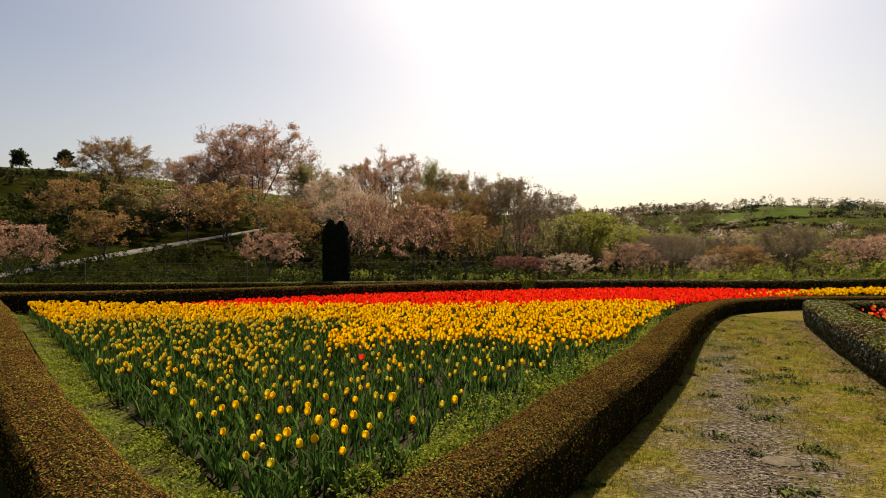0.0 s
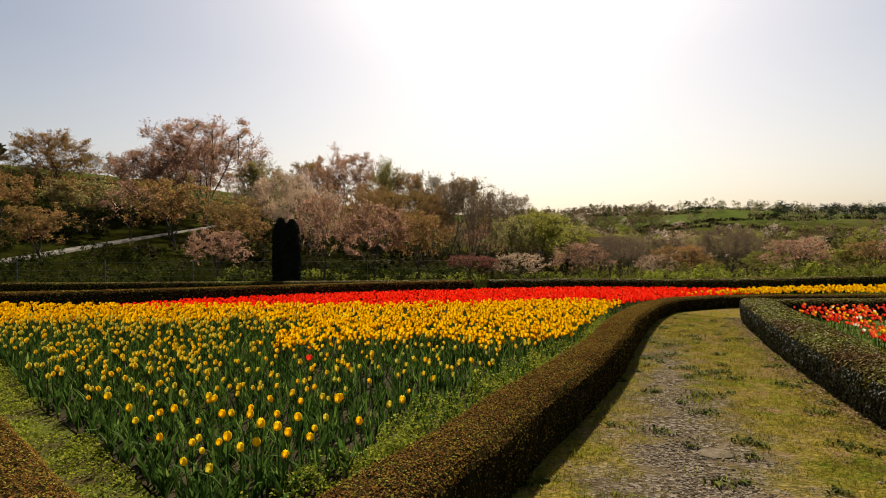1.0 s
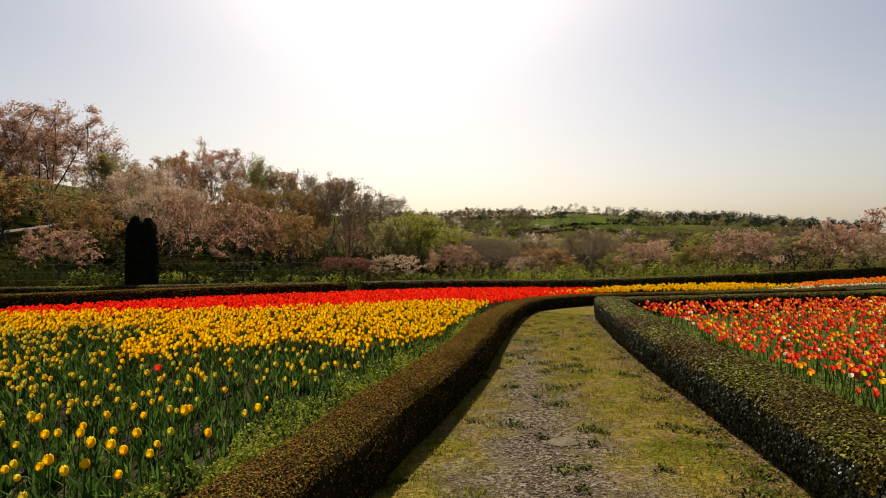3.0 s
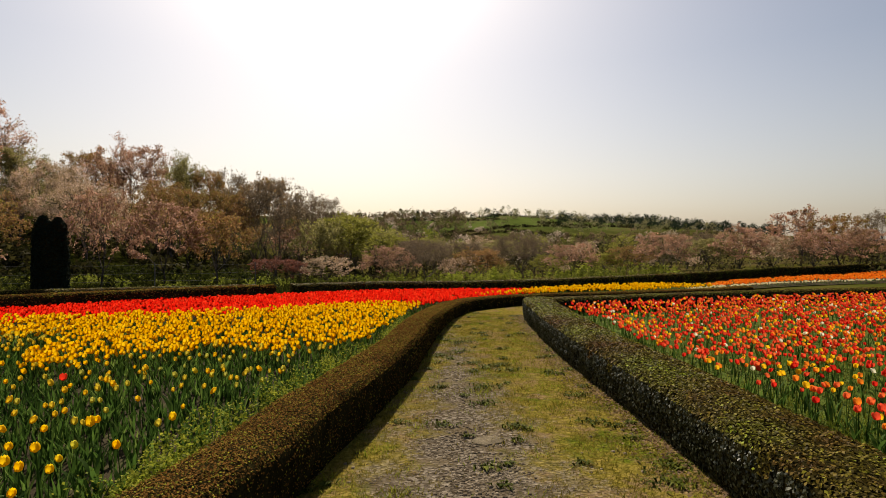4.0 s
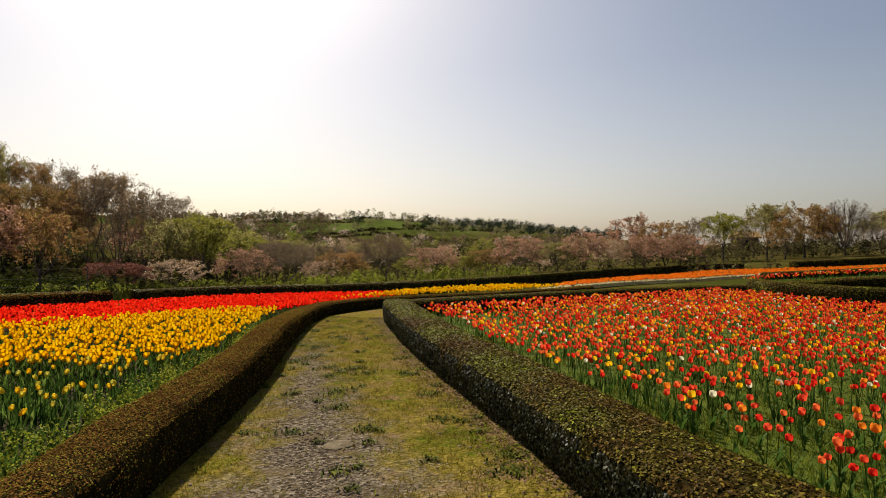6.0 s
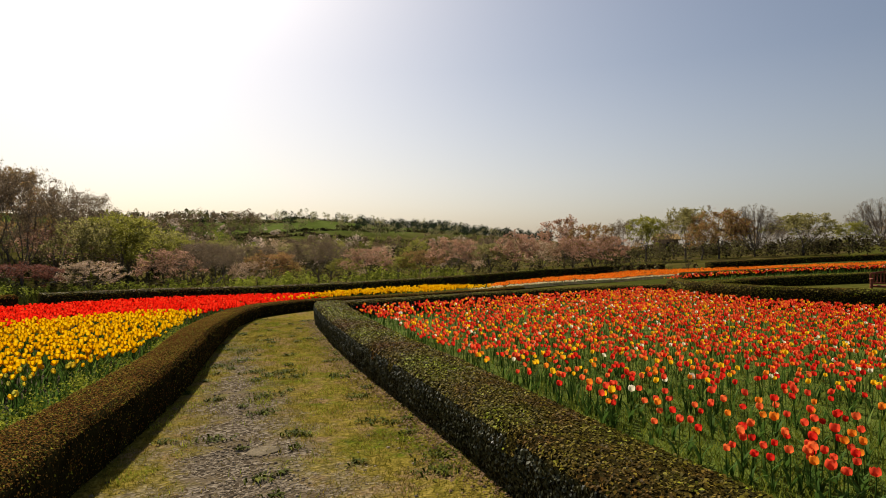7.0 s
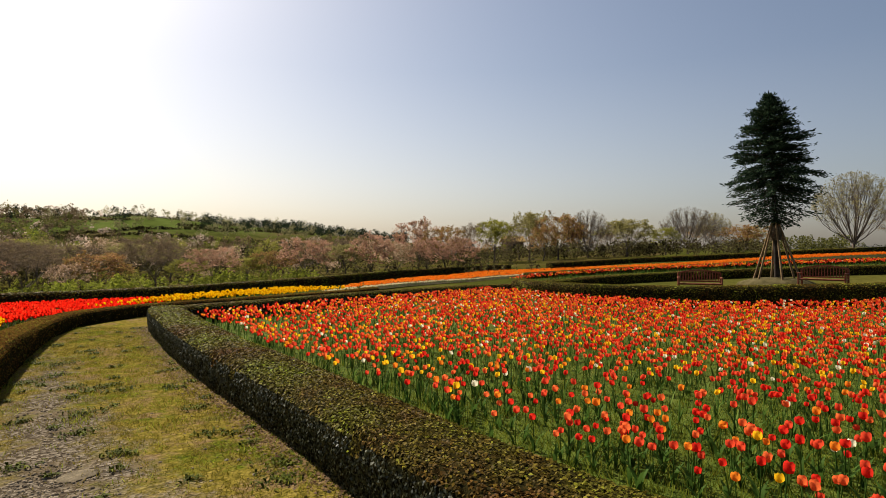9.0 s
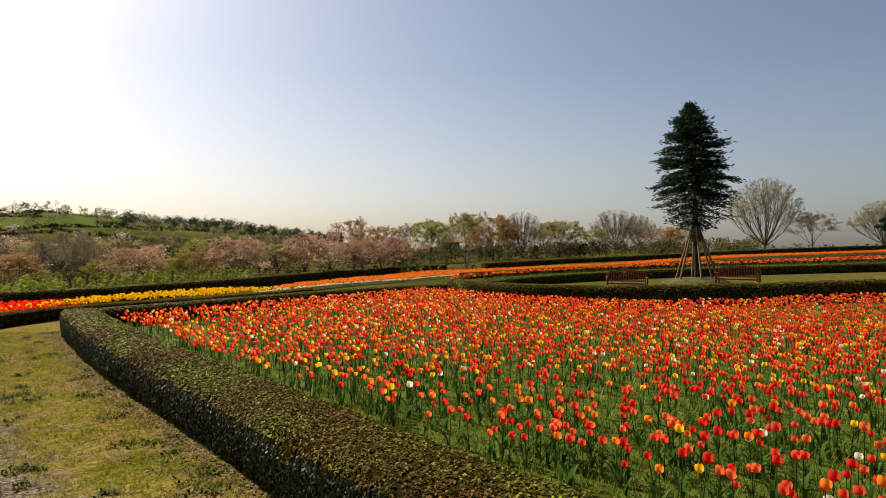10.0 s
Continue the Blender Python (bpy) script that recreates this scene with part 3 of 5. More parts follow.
MIXED_BED = [(7.1, 12.1), (18.9, 12.0), (19.0, 10.6), (17.8, 8.6), (17.3, 6.0), (17.8, 3.3), (19.0, 0.7), (21, -2), (19, -4.5), (4.2, -4.5), (3.95, 0.8), (4.3, 2.0), (4.5, 3.2), (4.9, 5.0), (5.5, 7.2), (6.5, 10.2)]

yellow_bed = bed_thing("flower_bed", YELLOW_BED, "yellow tulip bed, sparse and budding in front, full bloom behind")


def dense_line(x):
    return np.where(x < -2.6, 10.2, 7.8 + 0.12 * (x + 2))


def full(x, y):
    return smooth(-0.25, 0.25, y - dense_line(x) + 0.25 * np.sin(x * 2.1) + 0.2 * np.sin(x * 5.3))


x, y = fill(YELLOW_BED, lambda x, y: 100 * full(x, y))
tulips(x, y, yellow_bed, YELLOW, 0.31, coarse=True, leaves=2, bloom_label="dense bright yellow tulip blooms", size=0.92)
x, y = fill(YELLOW_BED, lambda x, y: (1 - full(x, y)) * (13 + 11 * smooth(4.5, 9, y) + 17 * smooth(-1.9, -3.2, x)) * (y > 4.75))
tulips(x, y, yellow_bed, YELLOW_NEAR, 0.36, open_top=False, leaves=2, bloom_label="scattered yellow tulip buds", size=0.78)
x, y = fill(YELLOW_BED, lambda x, y: (1 - full(x, y)) * 150)
tulips(x, y, yellow_bed, YELLOW_NEAR, 0.33, open_top=False, blooms=0.0, leaves=4, leaf_big=0.78)

red_bed = bed_thing("flower_bed", RED_BED, "broad bed of scarlet tulips in full bloom")
x, y = fill(RED_BED, 140)
tulips(x, y, red_bed, RED, 0.21, coarse=True, leaves=1, bloom_label="dense scarlet tulip blooms", size=1.02)

yellow_far = bed_thing("flower_bed", YELLOW_STRIP, "golden yellow tulip bed beyond the curved hedge")
x, y = fill(YELLOW_STRIP, 95)
tulips(x, y, yellow_far, YELLOW, 0.3, coarse=True, leaves=1, bloom_label="golden tulip blooms", size=1.0)

mixed_bed = bed_thing("flower_bed", MIXED_BED, "bed of mixed red, orange, yellow and white tulips over grass", mat=TURF)
x, y = fill(MIXED_BED, lambda x, y: (31 + 20 * smooth(5.5, 9, np.hypot(x, y))) * ((x > 6.6) | (y > 5.0)) * (np.hypot(x, y) < 8.2))
tulips(x, y, mixed_bed, MIXED, 0.3, leaves=2, bloom_label="mixed tulip blooms, mostly red", size=0.8, leaf_big=0.85)
x, y = fill(MIXED_BED, lambda x, y: (52 + 6 * smooth(8, 10, np.hypot(x, y))) * (np.hypot(x, y) >= 8.2))
tulips(x, y, mixed_bed, MIXED, 0.29, coarse=True, leaves=1, bloom_label="mixed tulip blooms, mostly red", size=0.84)


# ---- far strips of flowers on the rise ----
def strip(line, w0, w1, mat, label, density=60, tall=0.4):
    mid = resample(line, 1.0)
    tang = np.gradient(mid, axis=0)
    tang /= np.linalg.norm(tang, axis=1, keepdims=True)
    side = np.stack([-tang[:, 1], tang[:, 0]], -1)
    w = np.linspace(w0, w1, len(mid))[:, None]
    outline = [tuple(p) for p in mid - side * w / 2] + [tuple(p) for p in (mid + side * w / 2)[::-1]]
    bed = bed_thing("flower_bed", outline, label, 0.02, 2.0)
    x, y = fill(outline, density)
    tulips(x, y, bed, mat, tall, coarse=True, leaves=1, bloom_label="", size=0.95)


strip([(15.0, 16.85), (18, 17.65), (22, 18.65), (28.3, 18.75), (32, 16.95)], 0.35, 0.35, WHITE, "narrow row of cream tulips", 70, 0.14)
ORANGE_BED = [(16.4, 17.4), (21.8, 18.9), (28.7, 19.0), (34, 15.9), (39.4, 10.4), (47.5, 5.0), (51, 2.0), (56, -8), (60, -8), (53.5, 4.6), (42.5, 11.3), (37.5, 17.4), (34.2, 22.3), (28, 22.4), (21, 20.4), (17.5, 18.6)]
bed = bed_thing("flower_bed", ORANGE_BED, "long band of orange tulips across the rise", 0.02, 2.0)
x, y = fill(ORANGE_BED, 48)
tulips(x, y, bed, ORANGE, 0.17, coarse=True, leaves=1, size=1.05)
strip([(25.5, 14.6), (27.7, 14.1), (32, 11.4), (35.5, 7.3), (37.8, 3.1), (40, -1.5), (42, -6)], 0.7, 2.6, MIXED, "band of mixed red and orange tulips on the rise", 38)
hedge([(30, 16.4), (34.3, 13.2), (38.3, 7.9), (42.5, 3), (46, -6)], 0.9, 0.34, HEDGE_GREEN, "clipped hedge between two bands of tulips", step=0.5)
hedge([(23, 12.3), (27.5, 10.4), (30.5, 7.4), (33, 3.4), (35, -1), (36.8, -6)], 0.9, 0.38, HEDGE_GREEN, "dark clipped hedge behind the wooden benches", step=0.5)
hedge([(40, 20), (46, 16), (51, 10), (58, 4), (65, -9)], 1.0, 0.45, HEDGE_GREEN, "far clipped hedge along the top of the rise", step=0.6)


# ---- trees ----
def skeleton_of(gen, height, spread, fork, levels, kids, up=0.35, first=5, droop=0.0):
    """Limbs of a broadleaf tree as tapered segments, and the points along its thin twigs."""
    segs, twigs = [], []

    def grow(p, d, length, r, level):
        n = 4 if level == 0 else 3 if level < 3 else 2
        for k in range(n):
            d = d + gen.normal(0, 0.13 + 0.05 * level, 3) + np.array([0, 0, (0.1 if level < 3 else -droop)])
            d = d / np.linalg.norm(d)
            q = p + d * length / n
            r2 = r * (0.86 if level == 0 else 0.8)
            segs.append((p, q, r, r2, level))
            if level >= levels - 1 or (level == levels - 2 and k > 0):
                twigs.append((q, d))
            if level < levels and (level > 0 and (k >= 1 or n == 2)):
                for _ in range(kids - 1 if k < n - 1 else kids):
                    branch(q, d, length, r2, level + 1)
            p, r = q, r2
        if level == 0:
            for k in range(first):
                a = 2 * math.pi * (k + gen.uniform(-0.3, 0.3)) / first
                tilt = gen.uniform(0.35, 0.95) * spread
                nd = np.array([math.cos(a) * tilt, math.sin(a) * tilt, 1.0])
                grow(p - np.array([0, 0, gen.uniform(0, 0.25) * fork * height]), nd / np.linalg.norm(nd), height * gen.uniform(0.36, 0.5), r * 0.62, 1)

    def branch(q, d, length, r, level):
        nd = d + gen.normal(0, 0.62, 3) + np.array([0, 0, up * 0.5])
        grow(q, nd / np.linalg.norm(nd), length * gen.uniform(0.42, 0.66), max(r * 0.6, 0.008), level)

    grow(np.zeros(3), np.array([gen.normal(0, 0.06), gen.normal(0, 0.06), 1.0]), height * fork, height * 0.022, 0)
    return segs, twigs


def tree_meshes(seed, height, spread, fork, levels, kids, bark, leaf, per_twig, leaf_size, fluff, width=1.0, up=0.35, first=5, droop=0.0, along=0.4, low=0.3):
    gen = np.random.default_rng(seed)
    segs, twigs = skeleton_of(gen, height, spread, fork, levels, kids, up, first, droop)
    p0, p1, r0, r1 = (np.array([s[k] for s in segs]) for k in range(4))
    lv = np.array([s[4] for s in segs])
    top = max(np.percentile(p1[:, 2], 96), 0.1)
    k = np.array([1, 1, height / top])
    reach = np.percentile(np.hypot(p1[lv >= 3][:, 0], p1[lv >= 3][:, 1]), 93) if (lv >= 3).any() else 1
    k[:2] = width * height / 2 / reach
    p0, p1 = p0 * k, p1 * k

    def rounded(p):
        """Keeps single shoots from standing over the crown."""
        q = p.copy()
        over = q[:, 2] / height - 0.72
        q[:, 2] = np.where(over > 0, height * (0.72 + 0.24 * np.tanh(over / 0.28)), q[:, 2])
        out = np.hypot(q[:, 0], q[:, 1]) / (width * height / 2) + 1e-6
        q[:, :2] *= np.where(out > 0.65, (0.65 + 0.27 * np.tanh((out - 0.65) / 0.3)) / out, 1)[:, None]
        return q

    p0, p1 = rounded(p0), rounded(p1)
    sets = [tubes(p0[lv == 0], p1[lv == 0], r0[lv == 0], r1[lv == 0], 8), tubes(p0[lv > 0], p1[lv > 0], np.maximum(r0[lv > 0], 0.012), np.maximum(r1[lv > 0], 0.009), 3)]
    sprays = None
    if per_twig > 4:
        d = scatter_dirs(150 if leaf_size < 0.1 else 90 if leaf_size < 0.18 else 60, gen)
        d = d[d[:, 2] > -0.45]
        c = d * gen.uniform(0.45, 1.0, (len(d), 1)) ** 0.5 * np.array([width * height * 0.46, width * height * 0.46, height * (1 - low) * 0.46])
        c[:, 2] = height * (low + (1 - low) * 0.44) + c[:, 2] + gen.normal(0, 0.03 * height, len(c))
        c[:, :2] += gen.normal(0, 0.05 * height, (len(c), 2))
        sprays = c, height * gen.uniform(0.06, 0.14, len(c))
        limbs = p1[(lv > 0) & (lv < levels)]
        near = limbs[np.argmin((((limbs[None] - c[:, None]) * np.array([1, 1, 0.7])) ** 2).sum(-1) + 3 * (limbs[None, :, 2] > c[:, None, 2]), axis=1)]
        bend = (near + c) / 2 + np.array([0, 0, -0.02 * height])
        sets.append(tubes(np.concatenate([near, bend]), np.concatenate([bend, c]), np.full(2 * len(c), 0.0028 * height), np.full(2 * len(c), 0.0016 * height), 3))
        shoots = d[:, None] * 0.55 + np.array([0, 0, 0.2]) + np.clip(gen.normal(0, 0.6, (len(c), 9, 3)), -1.1, 1.1) * np.array([1, 1, 0.7])
        shoots *= (sprays[1] * 1.08)[:, None, None] / (np.linalg.norm(shoots, axis=2, keepdims=True) + 0.2)
        for q in range(3 if leaf_size < 0.1 else 1 if leaf_size < 0.18 else 0):
            sets.append(tubes(c, c + shoots[:, q], np.full(len(c), 0.0017 * height), np.full(len(c), 0.0008 * height), 3))
    v, f = join(sets)
    wood = mesh_np("wood", v, f, bark, True)
    crown = None
    if per_twig > 0:
        # leaves along the twigs, and in flat sprays that build a rounded, layered crown
        fine = np.nonzero(lv >= levels - 1)[0]
        n = int(per_twig * len(twigs))
        a = int(n * along) if sprays else n
        idx = fine[gen.integers(0, len(fine), a)]
        p = p0[idx] + (p1[idx] - p0[idx]) * gen.uniform(0, 1.25, (a, 1)) + gen.normal(0, fluff, (a, 3)) * np.array([1, 1, 0.42])
        c, spray_r = sprays or (np.zeros((1, 3)), np.zeros(1))
        m = n - a
        which = gen.integers(0, len(c), m)
        if sprays:
            off = shoots[which, gen.integers(0, 9, m)] * (gen.uniform(0, 1.05, m) ** 0.7)[:, None] + gen.normal(0, 0.0085 * height, (m, 3))
        else:
            off = np.zeros((m, 3))
        p = np.concatenate([p, c[which] + off])
        v, f = flakes(p, leaf_size * gen.uniform(0.6, 1.4, n), gen)
        crown = mesh_np("crown", v, f, leaf)
    return wood, crown


def tree_kind(label, category, *args, **kw):
    wood, crown = tree_meshes(*args, **kw)
    return wood, crown, label, category, args[1]


def plant(kind, x, y, size=1.0, turn=0.0, sink=0.05, wide=1.0):
    wood, crown, label, category, _ = kind
    t = tagged(new("tree"), label, category, "trees round the field")
    t.matrix_basis = pose(x, y, h(x, y) - sink, 0, 0, turn) @ Matrix.Diagonal((size * wide, size * wide, size, 1))
    piece("trunk", wood, t)
    if crown:
        piece("crown", crown, t)
    return t


# each kind of tree as a tall build with many fine leaves, and as a light build for the low trees
CHERRY, CHERRY_LOW = ([tree_kind("wild cherry tree in pale pink bloom", "cherry tree", 11 + k, 10.0, 1.1, 0.14, 3, 2, BARK, m, per, leaf, 0.2, width=w, first=6, low=0.18)
                       for k, (m, w) in enumerate(((BLOSSOM_PINK, 1.15), (BLOSSOM_PALE, 1.2), (BLOSSOM_PINK, 1.0)))] for per, leaf in ((170, 0.092), (44, 0.175)))
RUSTY, RUSTY_LOW = ([tree_kind("cherry tree with rusty young leaves", "cherry tree", 31 + k, 9.0, 1.0, 0.16, 3, 2, BARK, BLOSSOM_RUST, per, leaf, 0.2, width=1.0, first=6, low=0.2) for k in range(2)]
                    for per, leaf in ((150, 0.09), (44, 0.165)))
FRESH, FRESH_LOW = ([tree_kind("tree in fresh spring leaf", "tree", 41 + k, 9.0, 0.8, 0.2, 3, 2, BARK_GREY, m, per, leaf, 0.22, width=0.85, first=6, along=0.5) for k, m in enumerate((LEAF_FRESH, LEAF_OLIVE))]
                    for per, leaf in ((120, 0.095), (44, 0.16)))
LOW = {id(a): b for a, b in zip(CHERRY + RUSTY + FRESH, CHERRY_LOW + RUSTY_LOW + FRESH_LOW)}
BARE = [tree_kind("bare grey-brown tree in bud", "tree", 51 + k, 9.0, 0.8, 0.15, 4, 2, BARK_GREY, LEAF_GREY, 17, 0.1, 0.25, width=0.95, up=0.6, first=7, along=0.6) for k in range(2)]


def fan_tree(seed, height, width, bark, leaf, buds):
    """A tree whose many stems spread like a fan from a short trunk to a rounded outline."""
    gen = np.random.default_rng(seed)
    segs, tips = [], []

    def held(p):
        """Keeps a point inside the rounded outline."""
        u = np.array([p[0] / (width * height / 2), p[1] / (width * height / 2), max(p[2] / height - 0.52, 0) / 0.48])
        m = np.linalg.norm(u)
        return p if m <= 0.97 else np.array([p[0] / m, p[1] / m, height * (0.52 + 0.48 * u[2] / m) if u[2] > 0 else p[2]]) * np.array([0.97, 0.97, 1])

    def limb(p, q, r0, r1, n, sag):
        q = held(q)
        out = np.array([q[0], q[1], 0]) / (width * height / 2)
        bow = gen.normal(0, 0.012 * height, 3) + out * sag * 2.2 + np.array([0, 0, -sag])
        pts = [p + (q - p) * t + bow * math.sin(math.pi * t) for t in np.linspace(0, 1, n + 1)]
        rad = np.linspace(r0, r1, n + 1)
        segs.extend(zip(pts[:-1], pts[1:], rad[:-1], rad[1:]))
        return pts

    limb(np.zeros(3), np.array([0, 0, 0.16 * height]), 0.024 * height, 0.017 * height, 3, 0)
    for k in range(20):
        a, spread = 2.4 * k, math.sqrt((k + 0.5) / 20)
        foot = np.array([0, 0, height * gen.uniform(0.08, 0.17)])
        top = np.array([math.cos(a) * spread * width * height / 2, math.sin(a) * spread * width * height / 2, height * (0.5 + 0.5 * math.cos(spread * 1.35))])
        stem = limb(foot, top * gen.uniform(0.9, 1.0), 0.0075 * height, 0.0016 * height, 5, 0.035 * height * spread)
        tips.append(stem[-1])
        for b in range(8):
            p = stem[1 + b % 4]
            q = p + (top - p) * gen.uniform(0.6, 1.0) + gen.normal(0, 0.085 * height, 3)
            twig = limb(p, q, 0.0028 * height, 0.0011 * height, 2, 0)
            tips.append(twig[-1])
            for _ in range(3):
                q2 = held(twig[1] + (twig[2] - twig[1]) * gen.uniform(0.7, 1.3) + gen.normal(0, 0.05 * height, 3))
                limb(twig[1], q2, 0.0013 * height, 0.0008 * height, 1, 0)
                tips.append(q2)
    p0, p1, r0, r1 = (np.array([g[k] for g in segs]) for k in range(4))
    v, f = tubes(p0, p1, r0, r1, 3)
    tips = np.array(tips)
    idx = gen.integers(0, len(tips), buds)
    p = tips[idx] + gen.normal(0, 0.014 * height, (buds, 3))
    v2, f2 = flakes(p, 0.009 * height * gen.uniform(0.6, 1.4, buds), gen)
    return mesh_np("fan_wood", v, f, bark, True), mesh_np("fan_buds", v2, f2, leaf), "rounded bare tree with a fan of fine twigs", "tree", height


FAN = [fan_tree(57, 9.0, 0.95, BARK_GREY, LEAF_BUD, 13000), fan_tree(58, 9.0, 1.05, BARK_GREY, LEAF_GREY, 6000)]
REDLEAF = [tree_kind("small tree with dark red leaves", "tree", 61, 3.5, 1.0, 0.1, 4, 2, BARK, LEAF_RED, 20, 0.07, 0.1, width=1.3)]
# lighter builds for trees farther off
CONIFER = tree_kind("dark spreading conifer on the rise", "conifer", 77, 5.0, 0.9, 0.08, 4, 2, BARK, NEEDLE, 24, 0.14, 0.16, width=1.1, first=7)
FAR_CHERRY = [tree_kind("far cherry tree in pale bloom", "cherry tree", 81 + k, 9.0, 1.0, 0.15, 3, 2, BARK, m, 13, 0.22, 0.36, width=1.05, first=5) for k, m in enumerate((BLOSSOM_PINK, BLOSSOM_PALE))]
FAR_RUSTY = [tree_kind("far tree with brown young leaves", "tree", 85 + k, 9.0, 0.9, 0.18, 3, 2, BARK, m, 13, 0.2, 0.36, width=0.9, first=5) for k, m in enumerate((BLOSSOM_RUST, LEAF_GREY))]
FAR_GREEN = [tree_kind("far tree in young green leaf", "tree", 88 + k, 9.0, 0.8, 0.18, 3, 2, BARK_GREY, m, 13, 0.2, 0.36, width=0.85, first=5) for k, m in enumerate((LEAF_OLIVE, LEAF_FRESH))]


def polar(az, r):
    return r * math.sin(radians(az)), r * math.cos(radians(az))


# azimuth, distance, kind, height, breadth
WOOD = [
    (-41.6, 30, CHERRY[0], 2.9, 1.0), (-34.6, 62, RUSTY[0], 7.2, 1.08), (-32, 52, FRESH[1], 4.2, 1.66), (-37.8, 50, RUSTY[1], 4.4, 1.05), (-35.2, 38, RUSTY[0], 3.3, 1.15), (-30.7, 88, BARE[0], 4.7, 1.66),
    (-27.8, 66, CHERRY[2], 7.0, 0.89), (-22.6, 64, CHERRY[0], 11.6, 0.98), (-24.6, 67, CHERRY[2], 9.5, 0.86), (-25.2, 46, RUSTY[0], 5.4, 1.18), (-21.8, 29.5, CHERRY[0], 2.6, 1.0), (-19.6, 42, RUSTY[1], 4.1, 1.06),
    (-15.9, 56, CHERRY[1], 7.6, 0.69), (-17.6, 62, FRESH[1], 8.2, 0.84), (-13.2, 70, RUSTY[1], 10.0, 0.71), (-9.9, 62, CHERRY[0], 11.1, 0.65), (-6, 68, FRESH[1], 11.1, 0.60), (-3.7, 68, RUSTY[1], 10.3, 0.60),
    (-1.8, 70, BARE[0], 10.8, 0.60), (-13.2, 45, CHERRY[1], 6.2, 0.75), (-6.6, 48, RUSTY[0], 6.9, 0.85), (-2.2, 48, RUSTY[1], 6.9, 0.77), (-12.1, 28, CHERRY[0], 4.3, 0.69), (-7.2, 28, CHERRY[2], 4.0, 0.81),
    (-2.8, 28.5, RUSTY[0], 3.6, 0.85), (0.4, 50, BARE[0], 7.8, 0.69), (2.4, 48, BARE[1], 8.2, 0.70), (4.7, 52, BARE[0], 7.7, 0.67), (1.6, 66, RUSTY[1], 10.3, 0.60), (7.2, 78, BARE[1], 9.6, 0.60),
    (2.5, 32, REDLEAF[0], 1.5, 1.63), (9.3, 46, FRESH[0], 5.7, 1.20), (6.6, 44, FRESH[1], 5.0, 0.96), (12, 58, FRESH[0], 4.7, 1.26), (7.2, 36, CHERRY[1], 2.0, 1.44), (13.2, 36, CHERRY[0], 2.7, 1.16),
    (16.8, 38, BARE[1], 3.2, 1.29), (15.2, 52, BARE[0], 3.7, 1.12), (19.9, 38, CHERRY[1], 2.0, 1.07), (22.1, 38, RUSTY[0], 2.4, 1.49), (24.3, 56, FRESH[1], 3.4, 1.46), (26.4, 42, BARE[0], 3.5, 1.20),
    (27.6, 50, BARE[1], 3.0, 1.30), (29.1, 42, FRESH[0], 1.8, 1.87), (31.2, 38, CHERRY[0], 2.4, 1.28), (34.2, 42, FRESH[0], 1.7, 1.84), (36.5, 42, RUSTY[1], 2.1, 1.67), (39.5, 40, CHERRY[0], 2.9, 1.18),
    (43.4, 42, FRESH[1], 2.5, 1.59), (41.6, 52, BARE[1], 2.7, 1.55), (46, 40, CHERRY[2], 3.2, 1.15), (48.4, 44, CHERRY[1], 2.8, 0.93), (50.5, 54, CHERRY[2], 4.9, 0.96), (51.3, 43, CHERRY[0], 2.9, 1.07),
    (53.2, 52, RUSTY[1], 4.0, 1.07), (54.6, 44, CHERRY[2], 2.9, 1.16), (56.2, 62, BARE[0], 4.5, 0.92), (58, 60, FRESH[0], 4.8, 0.97), (61.4, 66, FRESH[1], 5.7, 1.01), (60.4, 72, BARE[1], 4.8, 0.98),
    (64.2, 64, RUSTY[0], 5.2, 1.04), (62.8, 60, RUSTY[1], 3.9, 0.96), (67, 66, FAN[1], 5.3, 0.93), (66, 74, RUSTY[1], 4.5, 1.01), (70.6, 66, FRESH[1], 4.3, 1.60), (69.3, 74, BARE[1], 4.0, 1.23),
    (74, 68, FRESH[0], 3.2, 1.14), (75.9, 70, FAN[1], 5.2, 1.18), (78, 74, FAN[0], 4.5, 0.98), (80.4, 70, RUSTY[0], 3.0, 1.90), (88.4, 60, FAN[0], 6.9, 0.97), (91.8, 64, BARE[0], 3.9, 1.29),
    (96.6, 70, FAN[0], 4.8, 1.31), (98.6, 66, CONIFER, 3.8, 1.31),
]
for k, (az, r, kind, tall, wide) in enumerate(WOOD):
    x, y = polar(az, r)
    plant(kind if tall > 5.8 else LOW.get(id(kind), kind), x, y, tall / kind[4], k * 67.0 % 360, wide=wide)


def grove(n, az0, az1, r0, r1, low, high, kinds, seed):
    gen = np.random.default_rng(seed)
    for k in range(n):
        az = az0 + (az1 - az0) * (k + gen.uniform(0, 1)) / n
        x, y = polar(az, gen.uniform(r0, r1))
        kind = kinds[gen.integers(0, len(kinds))]
        plant(kind, x, y, gen.uniform(low, high) / kind[4], gen.uniform(0, 360), wide=gen.uniform(0.85, 1.2))


grove(10, -26, 2, 84, 96, 5.5, 7.5, FAR_CHERRY + FAR_RUSTY, 1)
grove(12, -30, 6, 64, 80, 4.5, 6.5, FAR_CHERRY + FAR_RUSTY + FAR_GREEN[:1], 2)
grove(14, -33, 8, 48, 60, 3.5, 5.0, FAR_RUSTY + FAR_GREEN[:1] + FAR_CHERRY[:1], 3)


